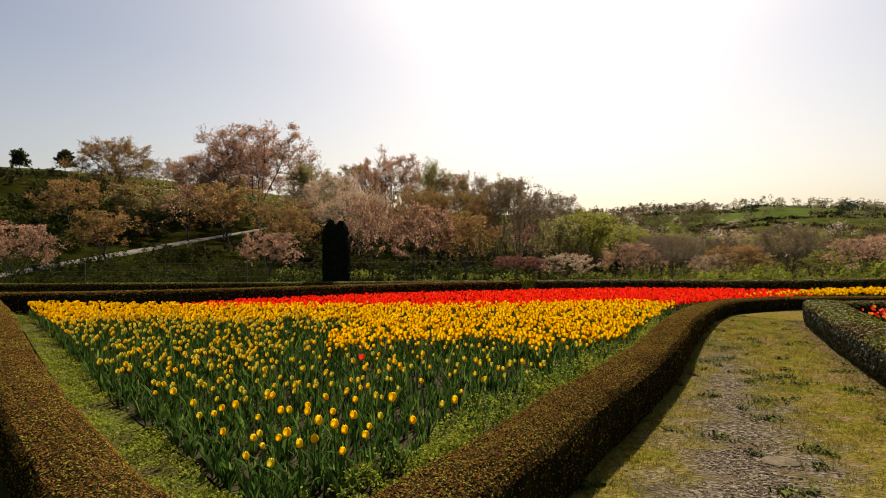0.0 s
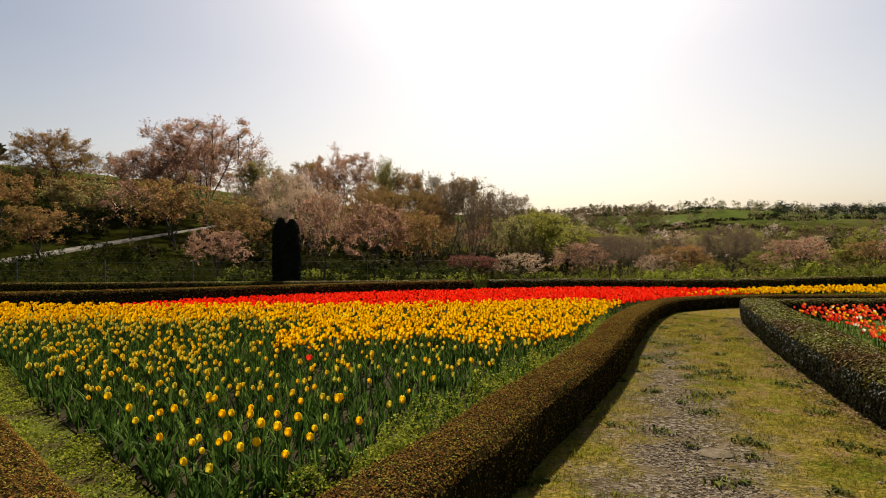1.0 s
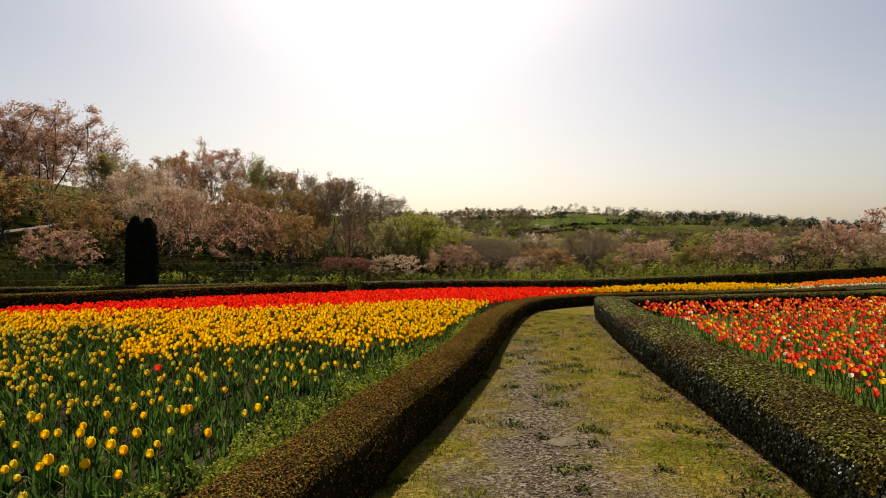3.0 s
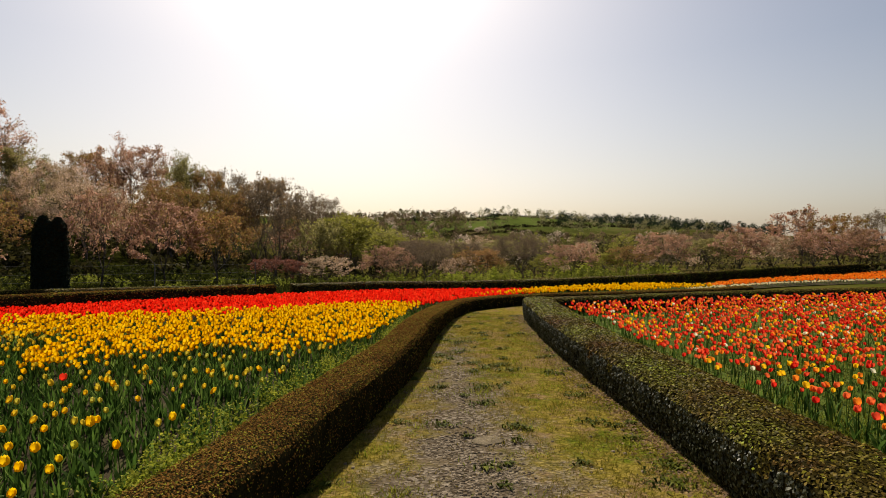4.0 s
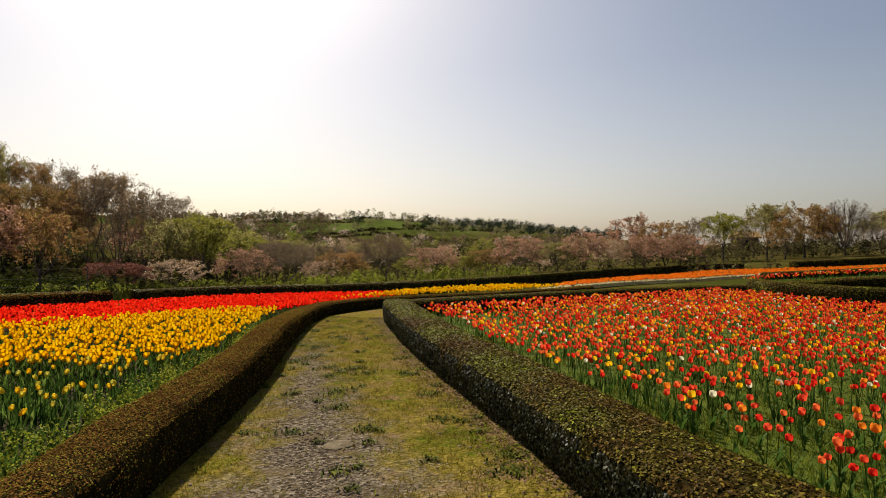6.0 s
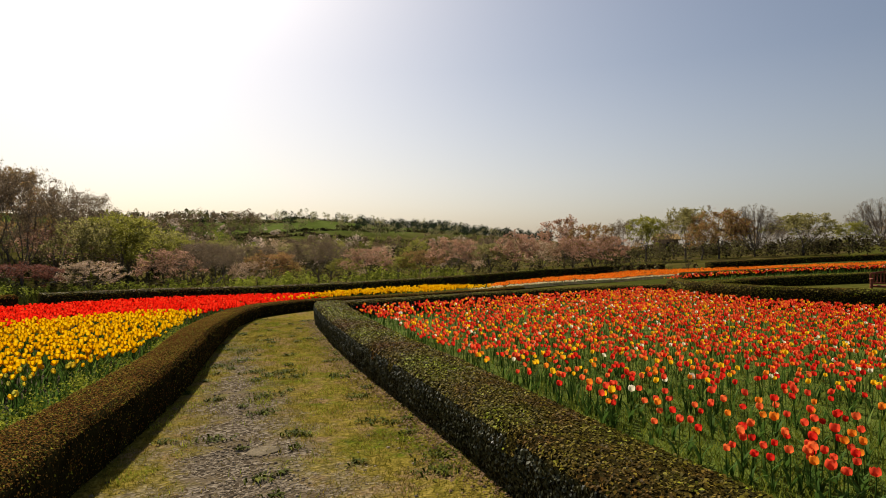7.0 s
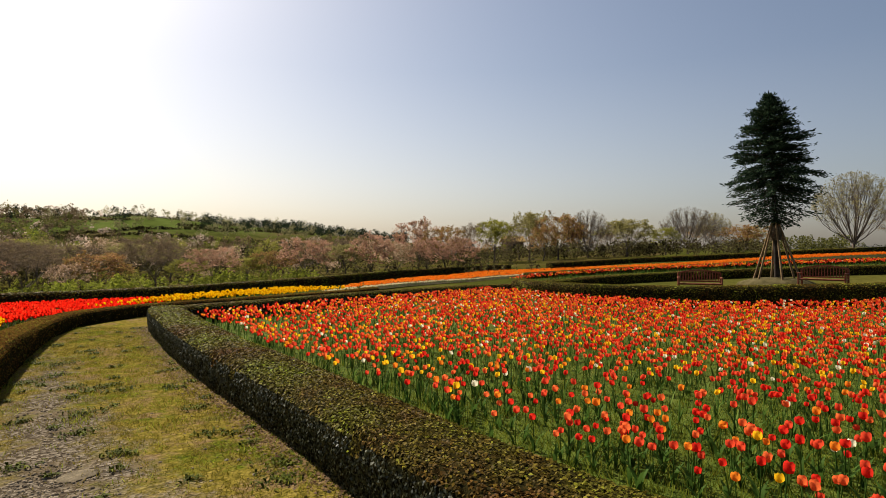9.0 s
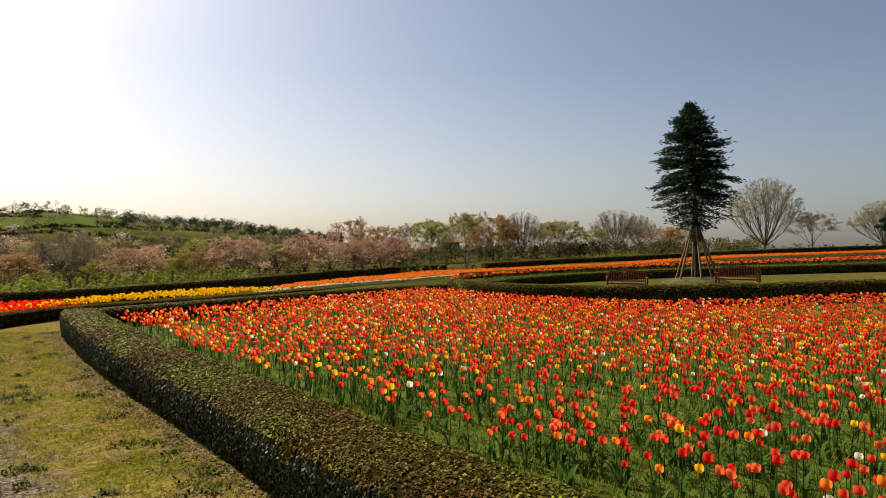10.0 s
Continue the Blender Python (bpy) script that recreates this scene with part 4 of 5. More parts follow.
def grove_up(n, az0, az1, r0, r1, up0, up1, kinds, seed, wide=(0.7, 1.0)):
    """Trees in the hollow, their tops at a slope of up0 to up1 over the level of the path."""
    gen = np.random.default_rng(seed)
    for k in range(n):
        az = az0 + (az1 - az0) * (k + gen.uniform(0, 1)) / n
        r = gen.uniform(r0, r1)
        x, y = polar(az, r)
        tall = 1.65 + r * gen.uniform(up0, up1) - h(x, y)
        kind = kinds[gen.integers(0, len(kinds))]
        plant(kind, x, y, tall / kind[4], gen.uniform(0, 360), wide=gen.uniform(*wide))


grove_up(9, 6, 15, 52, 66, 0.02, 0.042, FAR_GREEN + FRESH_LOW[:1], 4, (0.8, 1.1))
grove_up(6, 13, 21, 46, 58, 0.005, 0.018, BARE + FAR_RUSTY[1:], 5, (0.9, 1.3))
grove_up(16, 16, 42, 50, 66, 0.006, 0.026, FAR_RUSTY[1:] + FAR_GREEN + FAR_CHERRY[1:] + BARE[:1] + FAR_GREEN[1:], 7)
grove_up(9, 18, 44, 42, 50, -0.028, -0.006, FAR_GREEN[1:] + FAR_CHERRY[1:] + FAR_GREEN[1:], 8, (0.9, 1.2))
grove_up(12, 40, 58, 58, 76, 0.008, 0.03, FAR_RUSTY + FAR_CHERRY, 9)
grove(10, 58, 84, 78, 95, 2.5, 3.6, FAR_GREEN[:1] + FAR_RUSTY, 6)


# ---- woodland on the slope and across the valley ----
def thicket(name, label, spots, heights, leaf, card, per, wide=0.5, base=0.2, seed=1):
    """Many far crowns, uneven and open, in one mesh."""
    gen = np.random.default_rng(seed)
    pts, sizes = [], []
    for (x, y), tall in zip(spots, heights):
        z = h(x, y)
        lumps = gen.integers(5, 9)
        c = gen.normal(0, 1, (lumps, 3)) * np.array([wide * 0.28, wide * 0.28, 0.17]) * tall
        rad = tall * gen.uniform(0.12, 0.24, lumps)
        k = gen.integers(0, lumps, per)
        d = scatter_dirs(per, gen) * (gen.uniform(0.3, 1, per) ** 0.5)[:, None]
        p = c[k] + d * rad[k][:, None] + np.array([0, 0, tall * (0.5 + base / 2)])
        if base == 0:
            p[:, 2] = tall * gen.uniform(0, 1, per) ** 0.8 * (1 - 0.5 * np.hypot(c[k, 0], c[k, 1]) / (tall * wide * 0.6 + 0.01)).clip(0.35, 1)
        p[:, 2] = np.clip(p[:, 2], tall * base * gen.uniform(0.3, 1.2, per), None)
        pts.append(p + np.array([x, y, z]))
        sizes.append(np.full(per, card * tall))
    p = np.concatenate(pts)
    v, f = flakes(p, np.concatenate(sizes) * gen.uniform(0.6, 1.5, len(p)), gen)
    tagged(new(name, mesh_np(name, v, f, leaf)), label, "woodland", kind="stuff")


def spread_spots(n, az0, az1, r0, r1, seed, power=1.0):
    gen = np.random.default_rng(seed)
    az = np.radians(gen.uniform(az0, az1, n))
    r = r0 + (r1 - r0) * gen.uniform(0, 1, n) ** power
    return list(zip(r * np.sin(az), r * np.cos(az))), gen


def wood_mat(name, stops):
    return leaf_mat(name, stops, 0.35, 0.9, spec=0.05, patch=(0.13, (0.5, 0.5, 0.45), (1.35, 1.32, 1.25)))


W_PINK = wood_mat("far_blossom", [(0, (0.34, 0.24, 0.18)), (0.5, (0.52, 0.4, 0.33)), (1, (0.68, 0.57, 0.5))])
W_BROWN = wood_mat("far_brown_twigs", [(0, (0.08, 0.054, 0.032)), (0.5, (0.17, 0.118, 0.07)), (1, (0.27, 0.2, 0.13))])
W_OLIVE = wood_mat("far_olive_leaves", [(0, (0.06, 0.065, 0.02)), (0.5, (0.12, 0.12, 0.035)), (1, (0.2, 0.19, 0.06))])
# far crowns made paler than W_OLIVE, the distance haze put into their colour
W_RIDGE = wood_mat("far_haze_pale_crowns", [(0, (0.14, 0.13, 0.06)), (0.5, (0.24, 0.22, 0.1)), (1, (0.34, 0.31, 0.17))])
W_GREEN = wood_mat("far_fresh_leaves", [(0, (0.14, 0.17, 0.02)), (0.5, (0.24, 0.27, 0.035)), (1, (0.33, 0.34, 0.07))])
W_DARK = wood_mat("far_conifers", [(0, (0.012, 0.02, 0.012)), (1, (0.035, 0.05, 0.025))])
W_VALLEY = wood_mat("valley_brush", [(0, (0.04, 0.032, 0.016)), (0.5, (0.08, 0.065, 0.03)), (0.8, (0.13, 0.11, 0.05)), (1, (0.16, 0.17, 0.04))])
W_SHRUB = wood_mat("dark_shrubs", [(0, (0.016, 0.022, 0.004)), (0.6, (0.036, 0.046, 0.008)), (1, (0.08, 0.085, 0.016))])
W_BRUSH = wood_mat("dark_brush", [(0, (0.02, 0.02, 0.008)), (0.5, (0.045, 0.04, 0.015)), (1, (0.085, 0.075, 0.025))])

# understorey on the slope behind the first trees
s, g = spread_spots(170, -50, 2, 23.5, 44, 41)
thicket("underbrush", "dark rounded shrubs on the lower slope", s, g.uniform(0.4, 1.0, len(s)), W_SHRUB, 0.1, 200, 1.5, 0.0, 42)

s, g = spread_spots(800, -50, 12, 33, 110, 3, 0.7)
s = [q for q in s if not -25.5 < q[0] < -22]   # clear beside the farm road
thicket("underbrush", "dark brushwood and bramble under the trees", s, g.uniform(0.5, 1.6, len(s)), W_BRUSH, 0.2, 60, 1.3, 0.0, 4)
s, g = spread_spots(260, -52, -24, 36, 62, 43, 0.8)
s = [q for q in s if q[0] < -26]           # uphill of the farm road
thicket("underbrush", "dark evergreen shrubs covering the hillside", s, g.uniform(0.7, 1.7, len(s)), W_SHRUB, 0.15, 90, 1.5, 0.0, 44)
# valley floor and the far hillside
s, g = spread_spots(420, 5, 62, 40, 130, 11, 1.3)
thicket("underbrush", "brown and olive brushwood in the valley", s, g.uniform(0.4, 1.3, len(s)), W_VALLEY, 0.15, 45, 1.6, 0.0, 12)
s, g = spread_spots(190, 5, 45, 60, 108, 55)
thicket("underbrush", "dark brown thicket behind the cherry trees", s, g.uniform(1.4, 3.4, len(s)), W_BRUSH, 0.085, 110, 1.1, 0.0, 56)
# bright green growth added where sunlit grass shows under the trees
s, g = spread_spots(70, -22, 4, 21.5, 33, 57)
thicket("underbrush", "low green growth standing in for sunlit grass on the slope", s, g.uniform(0.2, 0.6, len(s)), W_GREEN, 0.13, 110, 2.2, 0.0, 58)
s, g = spread_spots(150, 4, 40, 29, 60, 13, 1.2)
thicket("underbrush", "fresh yellow-green shrubs and grass beyond the hedge", s, g.uniform(0.35, 0.95, len(s)), W_GREEN, 0.12, 130, 1.7, 0.0, 14)
s, g = spread_spots(300, 50, 83, 62, 105, 31, 1.0)
thicket("underbrush", "olive brushwood beyond the rise", s, g.uniform(0.8, 2.2, len(s)), W_VALLEY, 0.09, 150, 1.4, 0.0, 32)
s, g = spread_spots(260, 3, 45, 130, 250, 19, 0.8)
thicket("woodland", "bare brown woods across the valley", s, g.uniform(5, 8, len(s)), W_BROWN, 0.062, 210, 1.0, 0.1, 20)
s, g = spread_spots(120, 3, 45, 130, 250, 21, 0.8)
thicket("woodland", "olive woods across the valley", s, g.uniform(5, 8, len(s)), W_OLIVE, 0.062, 210, 1.0, 0.1, 22)
s, g = spread_spots(50, 5, 42, 110, 255, 15)
thicket("woodland", "fresh green trees across the valley", s, g.uniform(4.5, 7.5, len(s)), W_GREEN, 0.055, 300, 0.9, 0.1, 16)
s, g = spread_spots(95, 5, 44, 120, 258, 17)
thicket("woodland", "far cherry trees in pale bloom", s, g.uniform(4.5, 7.5, len(s)), W_PINK, 0.05, 340, 1.0, 0.1, 18)
s, g = spread_spots(150, 4, 20.5, 240, 415, 29)
thicket("woodland", "brown trees below the far meadow", s, g.uniform(4.5, 8, len(s)), W_BROWN, 0.07, 190, 1.1, 0.05, 30)
s, g = spread_spots(85, 4, 21, 240, 420, 35)
thicket("woodland", "olive trees below the far meadow", s, g.uniform(4.5, 8, len(s)), W_OLIVE, 0.07, 190, 1.1, 0.05, 36)
s, g = spread_spots(34, 8, 22, 250, 390, 37)
thicket("woodland", "pale cherry trees below the far meadow", s, g.uniform(4, 7, len(s)), W_PINK, 0.07, 190, 1.1, 0.05, 38)
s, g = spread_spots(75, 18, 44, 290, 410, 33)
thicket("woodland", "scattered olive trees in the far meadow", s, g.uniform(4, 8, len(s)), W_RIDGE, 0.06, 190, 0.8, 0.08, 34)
s, g = spread_spots(14, 18, 42, 305, 370, 39)
thicket("woodland", "dark rounded trees in the far meadow", s, g.uniform(4.5, 7.5, len(s)), W_DARK, 0.075, 190, 0.8, 0.05, 40)
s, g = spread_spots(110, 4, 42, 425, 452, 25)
thicket("woodland", "row of trees along the far ridge, coloured paler for haze", s, g.uniform(1.2, 2.6, len(s)), W_RIDGE, 0.1, 130, 1.4, 0.05, 26)
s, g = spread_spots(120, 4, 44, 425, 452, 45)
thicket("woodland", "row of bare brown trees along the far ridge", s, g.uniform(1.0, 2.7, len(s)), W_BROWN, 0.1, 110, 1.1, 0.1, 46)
s, g = spread_spots(30, 7, 21, 330, 425, 23)
thicket("woodland", "dark pointed conifers on the far hillside", s, g.uniform(4, 7.5, len(s)), W_DARK, 0.07, 220, 0.3, 0.0, 24)
s, g = spread_spots(9, 21, 36, 320, 400, 47)
thicket("woodland", "dark pointed conifers in the far meadow", s, g.uniform(4, 7, len(s)), W_DARK, 0.07, 220, 0.3, 0.0, 48)
s, g = spread_spots(210, 30, 49, 350, 445, 27)
thicket("woodland", "dark wood along the falling ridge", s, g.uniform(3.5, 8.0, len(s)), W_DARK, 0.07, 200, 0.8, 0.0, 28)


s, g = spread_spots(16, 82.5, 88, 70, 76, 51)
thicket("underbrush", "low olive shrubs behind the far hedge", s, g.uniform(1.2, 1.9, len(s)), W_OLIVE, 0.08, 260, 2.0, 0.0, 52)
s, g = spread_spots(60, 84, 102, 180, 240, 53)
thicket("woodland", "dark line of distant trees", s, g.uniform(2.5, 4.0, len(s)), W_DARK, 0.1, 90, 1.6, 0.0, 54)
# hedgerows between the far fields
for k, (a0, a1, r, slant) in enumerate(((15, 25, 284, 6), (25, 38, 288, -8), (19, 33, 310, 10), (14, 24, 350, -5), (28, 40, 338, 4), (22, 34, 392, 5))):
    az = np.radians(np.linspace(a0, a1, int((a1 - a0) * 7)))
    rr = r + slant * np.sin(az * 14) + slant * np.linspace(-1, 1, len(az))
    spots = list(zip(rr * np.sin(az), rr * np.cos(az)))
    thicket("hedgerow", "dark hedgerow between the far fields", spots, np.random.default_rng(k).uniform(0.8, 2.0, len(spots)), W_BRUSH, 0.4, 24, 1.8, 0.0, 60 + k)


# ---- near tulips, one by one ----
YELLOW_ONE = leaf_mat("yellow_tulip_petals", [(0, (0.55, 0.5, 0.05)), (0.2, (0.72, 0.5, 0.02)), (1, (0.85, 0.48, 0.006))], 0.55, 0.5, per_object=True)
MIXED_ONE = leaf_mat("mixed_tulip_petals", [(0, (0.7, 0.032, 0.018)), (0.3, (0.77, 0.085, 0.035)), (0.55, (0.81, 0.16, 0.045)), (0.74, (0.82, 0.25, 0.025)), (0.86, (0.86, 0.52, 0.02)), (0.965, (0.76, 0.72, 0.52))], 0.5, 0.5, per_object=True, constant=True)


def tulip_kit(mat, open_top, tall, big=1.0):
    bv, bf = bloom_shape(12, open_top, 0.058 if open_top else 0.06, 0.03 if open_top else 0.026, steps=4)
    bv = bv * big
    lv, lf = blade_shape(0.29 * tall / 0.4, 0.032, 0.45, 4)
    sv, sf = tubes([[0, 0, 0]], [[0, 0, tall]], [0.0045], [0.0035], 5)
    return mesh_np("tulip_bloom", bv, bf, mat, True), mesh_np("tulip_leaf", lv, lf, STALK, True), mesh_np("tulip_stem", sv, sf, STALK, True), tall


def tulip_one(kit, x, y, label):
    bloom, leaf, stem, tall = kit
    size = rng.uniform(0.85, 1.15)
    t = tagged(new("tulip"), label, "tulip", "tulips in the beds")
    t.matrix_basis = pose(x, y, h(x, y) + 0.01, rng.normal(0, 4), rng.normal(0, 4), rng.uniform(0, 360)) @ Matrix.Diagonal((size, size, size * rng.uniform(0.9, 1.08), 1))
    piece("stem", stem, t)
    b = piece("bloom", bloom, t)
    b.matrix_basis = pose(0, 0, tall - 0.004, rng.normal(0, 7), rng.normal(0, 7), rng.uniform(0, 360))
    for k in range(3):
        piece("leaf", leaf, t).matrix_basis = pose(0, 0, 0, 0, rng.normal(0, 6), 120 * k + rng.uniform(-40, 40))


kits = [tulip_kit(YELLOW_ONE, False, 0.34, 0.85), tulip_kit(YELLOW_ONE, False, 0.4, 0.9)]
x, y = fill(YELLOW_BED, lambda x, y: 17.0 * (y <= 4.75))
order = np.argsort(np.hypot(x, y))
for k, (px, py) in enumerate(zip(x[order[:70]], y[order[:70]])):
    tulip_one(kits[k % 2], px, py, "yellow tulip with a closed egg-shaped bloom")
tulips(x[order[70:]], y[order[70:]], yellow_bed, YELLOW_NEAR, 0.36, open_top=False, leaves=3, bloom_label="scattered yellow tulip buds", size=0.85)
kits = [tulip_kit(MIXED_ONE, True, 0.26, 0.85), tulip_kit(MIXED_ONE, True, 0.31, 0.92)]
x, y = fill(MIXED_BED, lambda x, y: (27.0 + 6 * smooth(5, 8, np.hypot(x, y))) * ((x <= 6.6) & (y <= 5.0) & (y > -1.0)))
order = np.argsort(np.hypot(x, y))
for k, (px, py) in enumerate(zip(x[order[:220]], y[order[:220]])):
    tulip_one(kits[k % 2], px, py, "open tulip in the mixed red and orange bed")
tulips(x[order[220:]], y[order[220:]], mixed_bed, MIXED, 0.33, leaves=3, bloom_label="mixed tulip blooms, mostly red", size=0.82, leaf_big=0.85)
red_kit = tulip_kit(leaf_mat("lone_red_petals", [(0, (0.78, 0.03, 0.015)), (1, (0.8, 0.05, 0.02))], 0.45, 0.5), True, 0.4)
tulip_one(red_kit, -1.67, 6.1, "single red tulip among the yellow ones")


# ---- grass and weeds ----
def blades(name, x, y, tall, wide, mat, label, lean=0.35, z=0.0):
    n = len(x)
    shape = np.array([(0, -0.5, 0), (0, 0.5, 0), (0.25, 0.12, 1), (0.25, -0.12, 1)]), np.array([(0, 1, 2, 3)])
    hgt = tall * rng.uniform(0.5, 1.4, n)
    v, f = stamp((shape[0] * np.array([1, wide / tall, 1]), shape[1]), np.stack([x, y, land(x, y) + z], -1), rng.uniform(0, 6.3, n), hgt, rng.normal(0, lean, (n, 2)))
    return tagged(new(name, mesh_np(name, v, f, mat)), label, "grass", kind="stuff")


def many(poly, per, keep, gen=rng):
    xs, ys = [p[0] for p in poly], [p[1] for p in poly]
    n = int((max(xs) - min(xs)) * (max(ys) - min(ys)) * per)
    x, y = gen.uniform(min(xs), max(xs), n), gen.uniform(min(ys), max(ys), n)
    ok = inside(x, y, poly)
    x, y = x[ok], y[ok]
    ok = gen.uniform(0, 1, len(x)) < keep(x, y)
    return x[ok], y[ok]


PATH_NEAR = [(-1.2, 1.2), (-0.3, 2.9), (0.4, 4.3), (1.2, 6.1), (2.1, 8.1), (3.1, 10.2), (4.2, 12.1), (5.3, 13.6), (6.6, 12.3), (5.9, 10.5), (4.8, 7.5), (4.2, 5.8), (3.8, 4.5), (3.4, 3.4), (3.1, 2.6), (2.5, 1.0)]


def clumpy(x, y, s, seed=0.0):
    return np.array([noise.noise((a * s, b * s, seed)) for a, b in zip(x, y)])


def turf_share(x, y):
    away = np.abs(x - (0.33 * y + 0.23))
    return np.clip(0.1 + smooth(0.1, 0.8, away - 0.6 * clumpy(x, y, 1.7, 5.0) + 0.1 * (y - 4.6)), 0, 1) * np.clip(0.6 + clumpy(x, y, 5, 2.0), 0.1, 1)


x, y = many(PATH_NEAR, 3000, turf_share)
blades("path_grass", x, y, 0.022, 0.006, GRASS, "short dry grass and moss on the path", 0.6)
STRAW = leaf_mat("straw", [(0, (0.09, 0.058, 0.018)), (0.5, (0.17, 0.115, 0.038)), (1, (0.26, 0.185, 0.07))], 0.3)
x, y = many(PATH_NEAR, 2200, lambda x, y: turf_share(x, y) * np.clip(2.2 * clumpy(x, y, 2.6, 11.0), 0, 1))
blades("green_tufts", x, y, 0.035, 0.006, WEED, "fresh green grass tufts on the path", 0.6)
x, y = many(PATH_NEAR, 2000, lambda x, y: (0.15 + turf_share(x, y)) * np.clip(0.15 + 1.6 * clumpy(x, y, 1.9, 21.0), 0.03, 0.7))
blades("dry_thatch", x, y, 0.018, 0.005, STRAW, "dry straw-coloured thatch on the path", 1.1)
x, y = many(MIXED_BED, 2600, lambda x, y: np.clip(1.15 - 0.125 * np.hypot(x, y), 0.14, 1) * (np.hypot(x, y) < 11) * (y > -1.5))
blades("bed_grass", x, y, 0.06, 0.008, BED_GRASS, "green grass between the mixed tulips", 0.4, 0.02)
VERGE_LINE = [(-1.1, 2.4), (-1.9, 3.0), (-3.7, 4.75), (-5.3, 6.4), (-9.6, 10.9), (-12.9, 14.0), (-11.5, 13.3), (-7.5, 9.3), (-4.7, 6.3), (-3.4, 5.1), (-2.6, 4.3), (-1.5, 3.2), (-0.6, 3.4)]
tagged(sheet("verge", VERGE_LINE, 0.01, VERGE, "mossy weedy verge between hedge and tulips", 0.3, wave=0.03), category="verge", kind="structure")
EDGE = [(-0.75, 3.3), (-0.4, 3.85), (-0.05, 4.5), (0.42, 5.4), (1.15, 6.75), (2.4, 9.4), (3.1, 10.9), (2.85, 11.0), (2.05, 9.6), (0.75, 7.0), (0.0, 5.7), (-0.55, 4.75), (-1.1, 4.0), (-1.4, 3.3)]


def leafy(name, poly, per, keep, tall, size, mat, label):
    """Low leafy weeds: many tiny leaves up to a clumpy height."""
    x, y = many(poly, per, keep)
    top = tall * np.clip(0.55 + 1.3 * clumpy(x, y, 3.0, 4.0), 0.1, 1.2)
    z = land(x, y) + 0.02 + top * rng.uniform(0, 1, len(x)) ** 0.6
    v, f = cards(np.stack([x, y, z], -1), scatter_dirs(len(x), rng) + np.array([0, 0, 0.9]), size * rng.uniform(0.6, 1.4, len(x)), 1.4)
    tagged(new(name, mesh_np(name, v, f, mat)), label, "weeds", kind="stuff")


leafy("verge_weeds", VERGE_LINE, 5200, lambda x, y: np.clip(0.5 + 1.9 * clumpy(x, y, 1.6, 8.0), 0.06, 1) * np.clip(7.0 / np.hypot(x, y), 0.2, 1), 0.09, 0.024, WEED, "low leafy weeds and grass along the bed")
leafy("edge_weeds", EDGE, 6500, lambda x, y: np.clip(7.0 / np.hypot(x, y), 0.2, 1) * np.clip(0.7 + clumpy(x, y, 2.4, 9.0), 0, 1), 0.34, 0.024, WEED, "bright green leafy weeds between tulips and hedge")


# rough grass at the foot of the wooded slope, coloured dark for tree shade
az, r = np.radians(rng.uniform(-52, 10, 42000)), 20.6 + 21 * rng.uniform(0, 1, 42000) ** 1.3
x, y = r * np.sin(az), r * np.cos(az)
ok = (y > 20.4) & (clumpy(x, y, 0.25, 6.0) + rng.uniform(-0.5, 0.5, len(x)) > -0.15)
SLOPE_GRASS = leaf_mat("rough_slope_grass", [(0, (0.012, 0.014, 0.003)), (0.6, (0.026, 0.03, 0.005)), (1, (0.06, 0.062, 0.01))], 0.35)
blades("slope_grass", x[ok], y[ok], 0.2, 0.035, SLOPE_GRASS, "rough grass at the foot of the slope, coloured dark for shade", 0.5)


# pebbles of the worn track
def track_share(x, y):
    away = np.abs(x - (0.33 * y + 0.23))
    return np.clip(0.64 - away / 0.68 + 0.9 * clumpy(x, y, 1.7, 5.0) - 0.1 * (y - 4), 0.02, 1)


x, y = many(PATH_NEAR, 2600, lambda x, y: track_share(x, y) * np.clip(1.75 - 0.24 * y, 0.05, 1) * (y < 9.5))
cube = np.array([(a, b, c) for c in (-0.2, 0.16) for a, b in ((-0.5, -0.4), (0.5, -0.5), (0.4, 0.5), (-0.45, 0.4))])
cube[4:, :2] *= 0.7
cf = np.array([(4, 5, 6, 7), (0, 1, 5, 4), (1, 2, 6, 5), (2, 3, 7, 6), (3, 0, 4, 7)])
n = len(x)
v, f = stamp((cube, cf), np.stack([x, y, land(x, y) + 0.006], -1), rng.uniform(0, 6.3, n), 0.009 + 0.026 * rng.uniform(0, 1, n) ** 2.5)
PEBBLE = leaf_mat("grey_pebbles", [(0, (0.06, 0.046, 0.03)), (0.5, (0.13, 0.1, 0.068)), (1, (0.24, 0.19, 0.132))], 0.0, 0.95, spec=0.02)
tagged(new("pebbles", mesh_np("pebbles", v, f, PEBBLE)), "loose grey gravel on the worn track", "gravel", kind="stuff")

# brown leaf litter at the foot of the broad hedge
mid = resample(B_LINE, 0.1)
tang = np.gradient(mid, axis=0)
tang /= np.linalg.norm(tang, axis=1, keepdims=True)
k = rng.integers(0, len(mid), 6500)
away = 0.36 + np.abs(rng.normal(0, 0.16, len(k)))
along = rng.uniform(-0.1, 0.1, len(k))
x, y = mid[k, 0] - tang[k, 1] * away + tang[k, 0] * along, mid[k, 1] + tang[k, 0] * away + tang[k, 1] * along
v, f = flakes(np.stack([x, y, land(x, y) + 0.014 + 0.008 * rng.uniform(0, 1, len(k))], -1), rng.uniform(0.012, 0.03, len(k)), rng, flat=2.2)
LITTER = leaf_mat("dry_leaf_litter", [(0, (0.06, 0.03, 0.014)), (0.5, (0.13, 0.075, 0.035)), (1, (0.24, 0.15, 0.08))], 0.1)
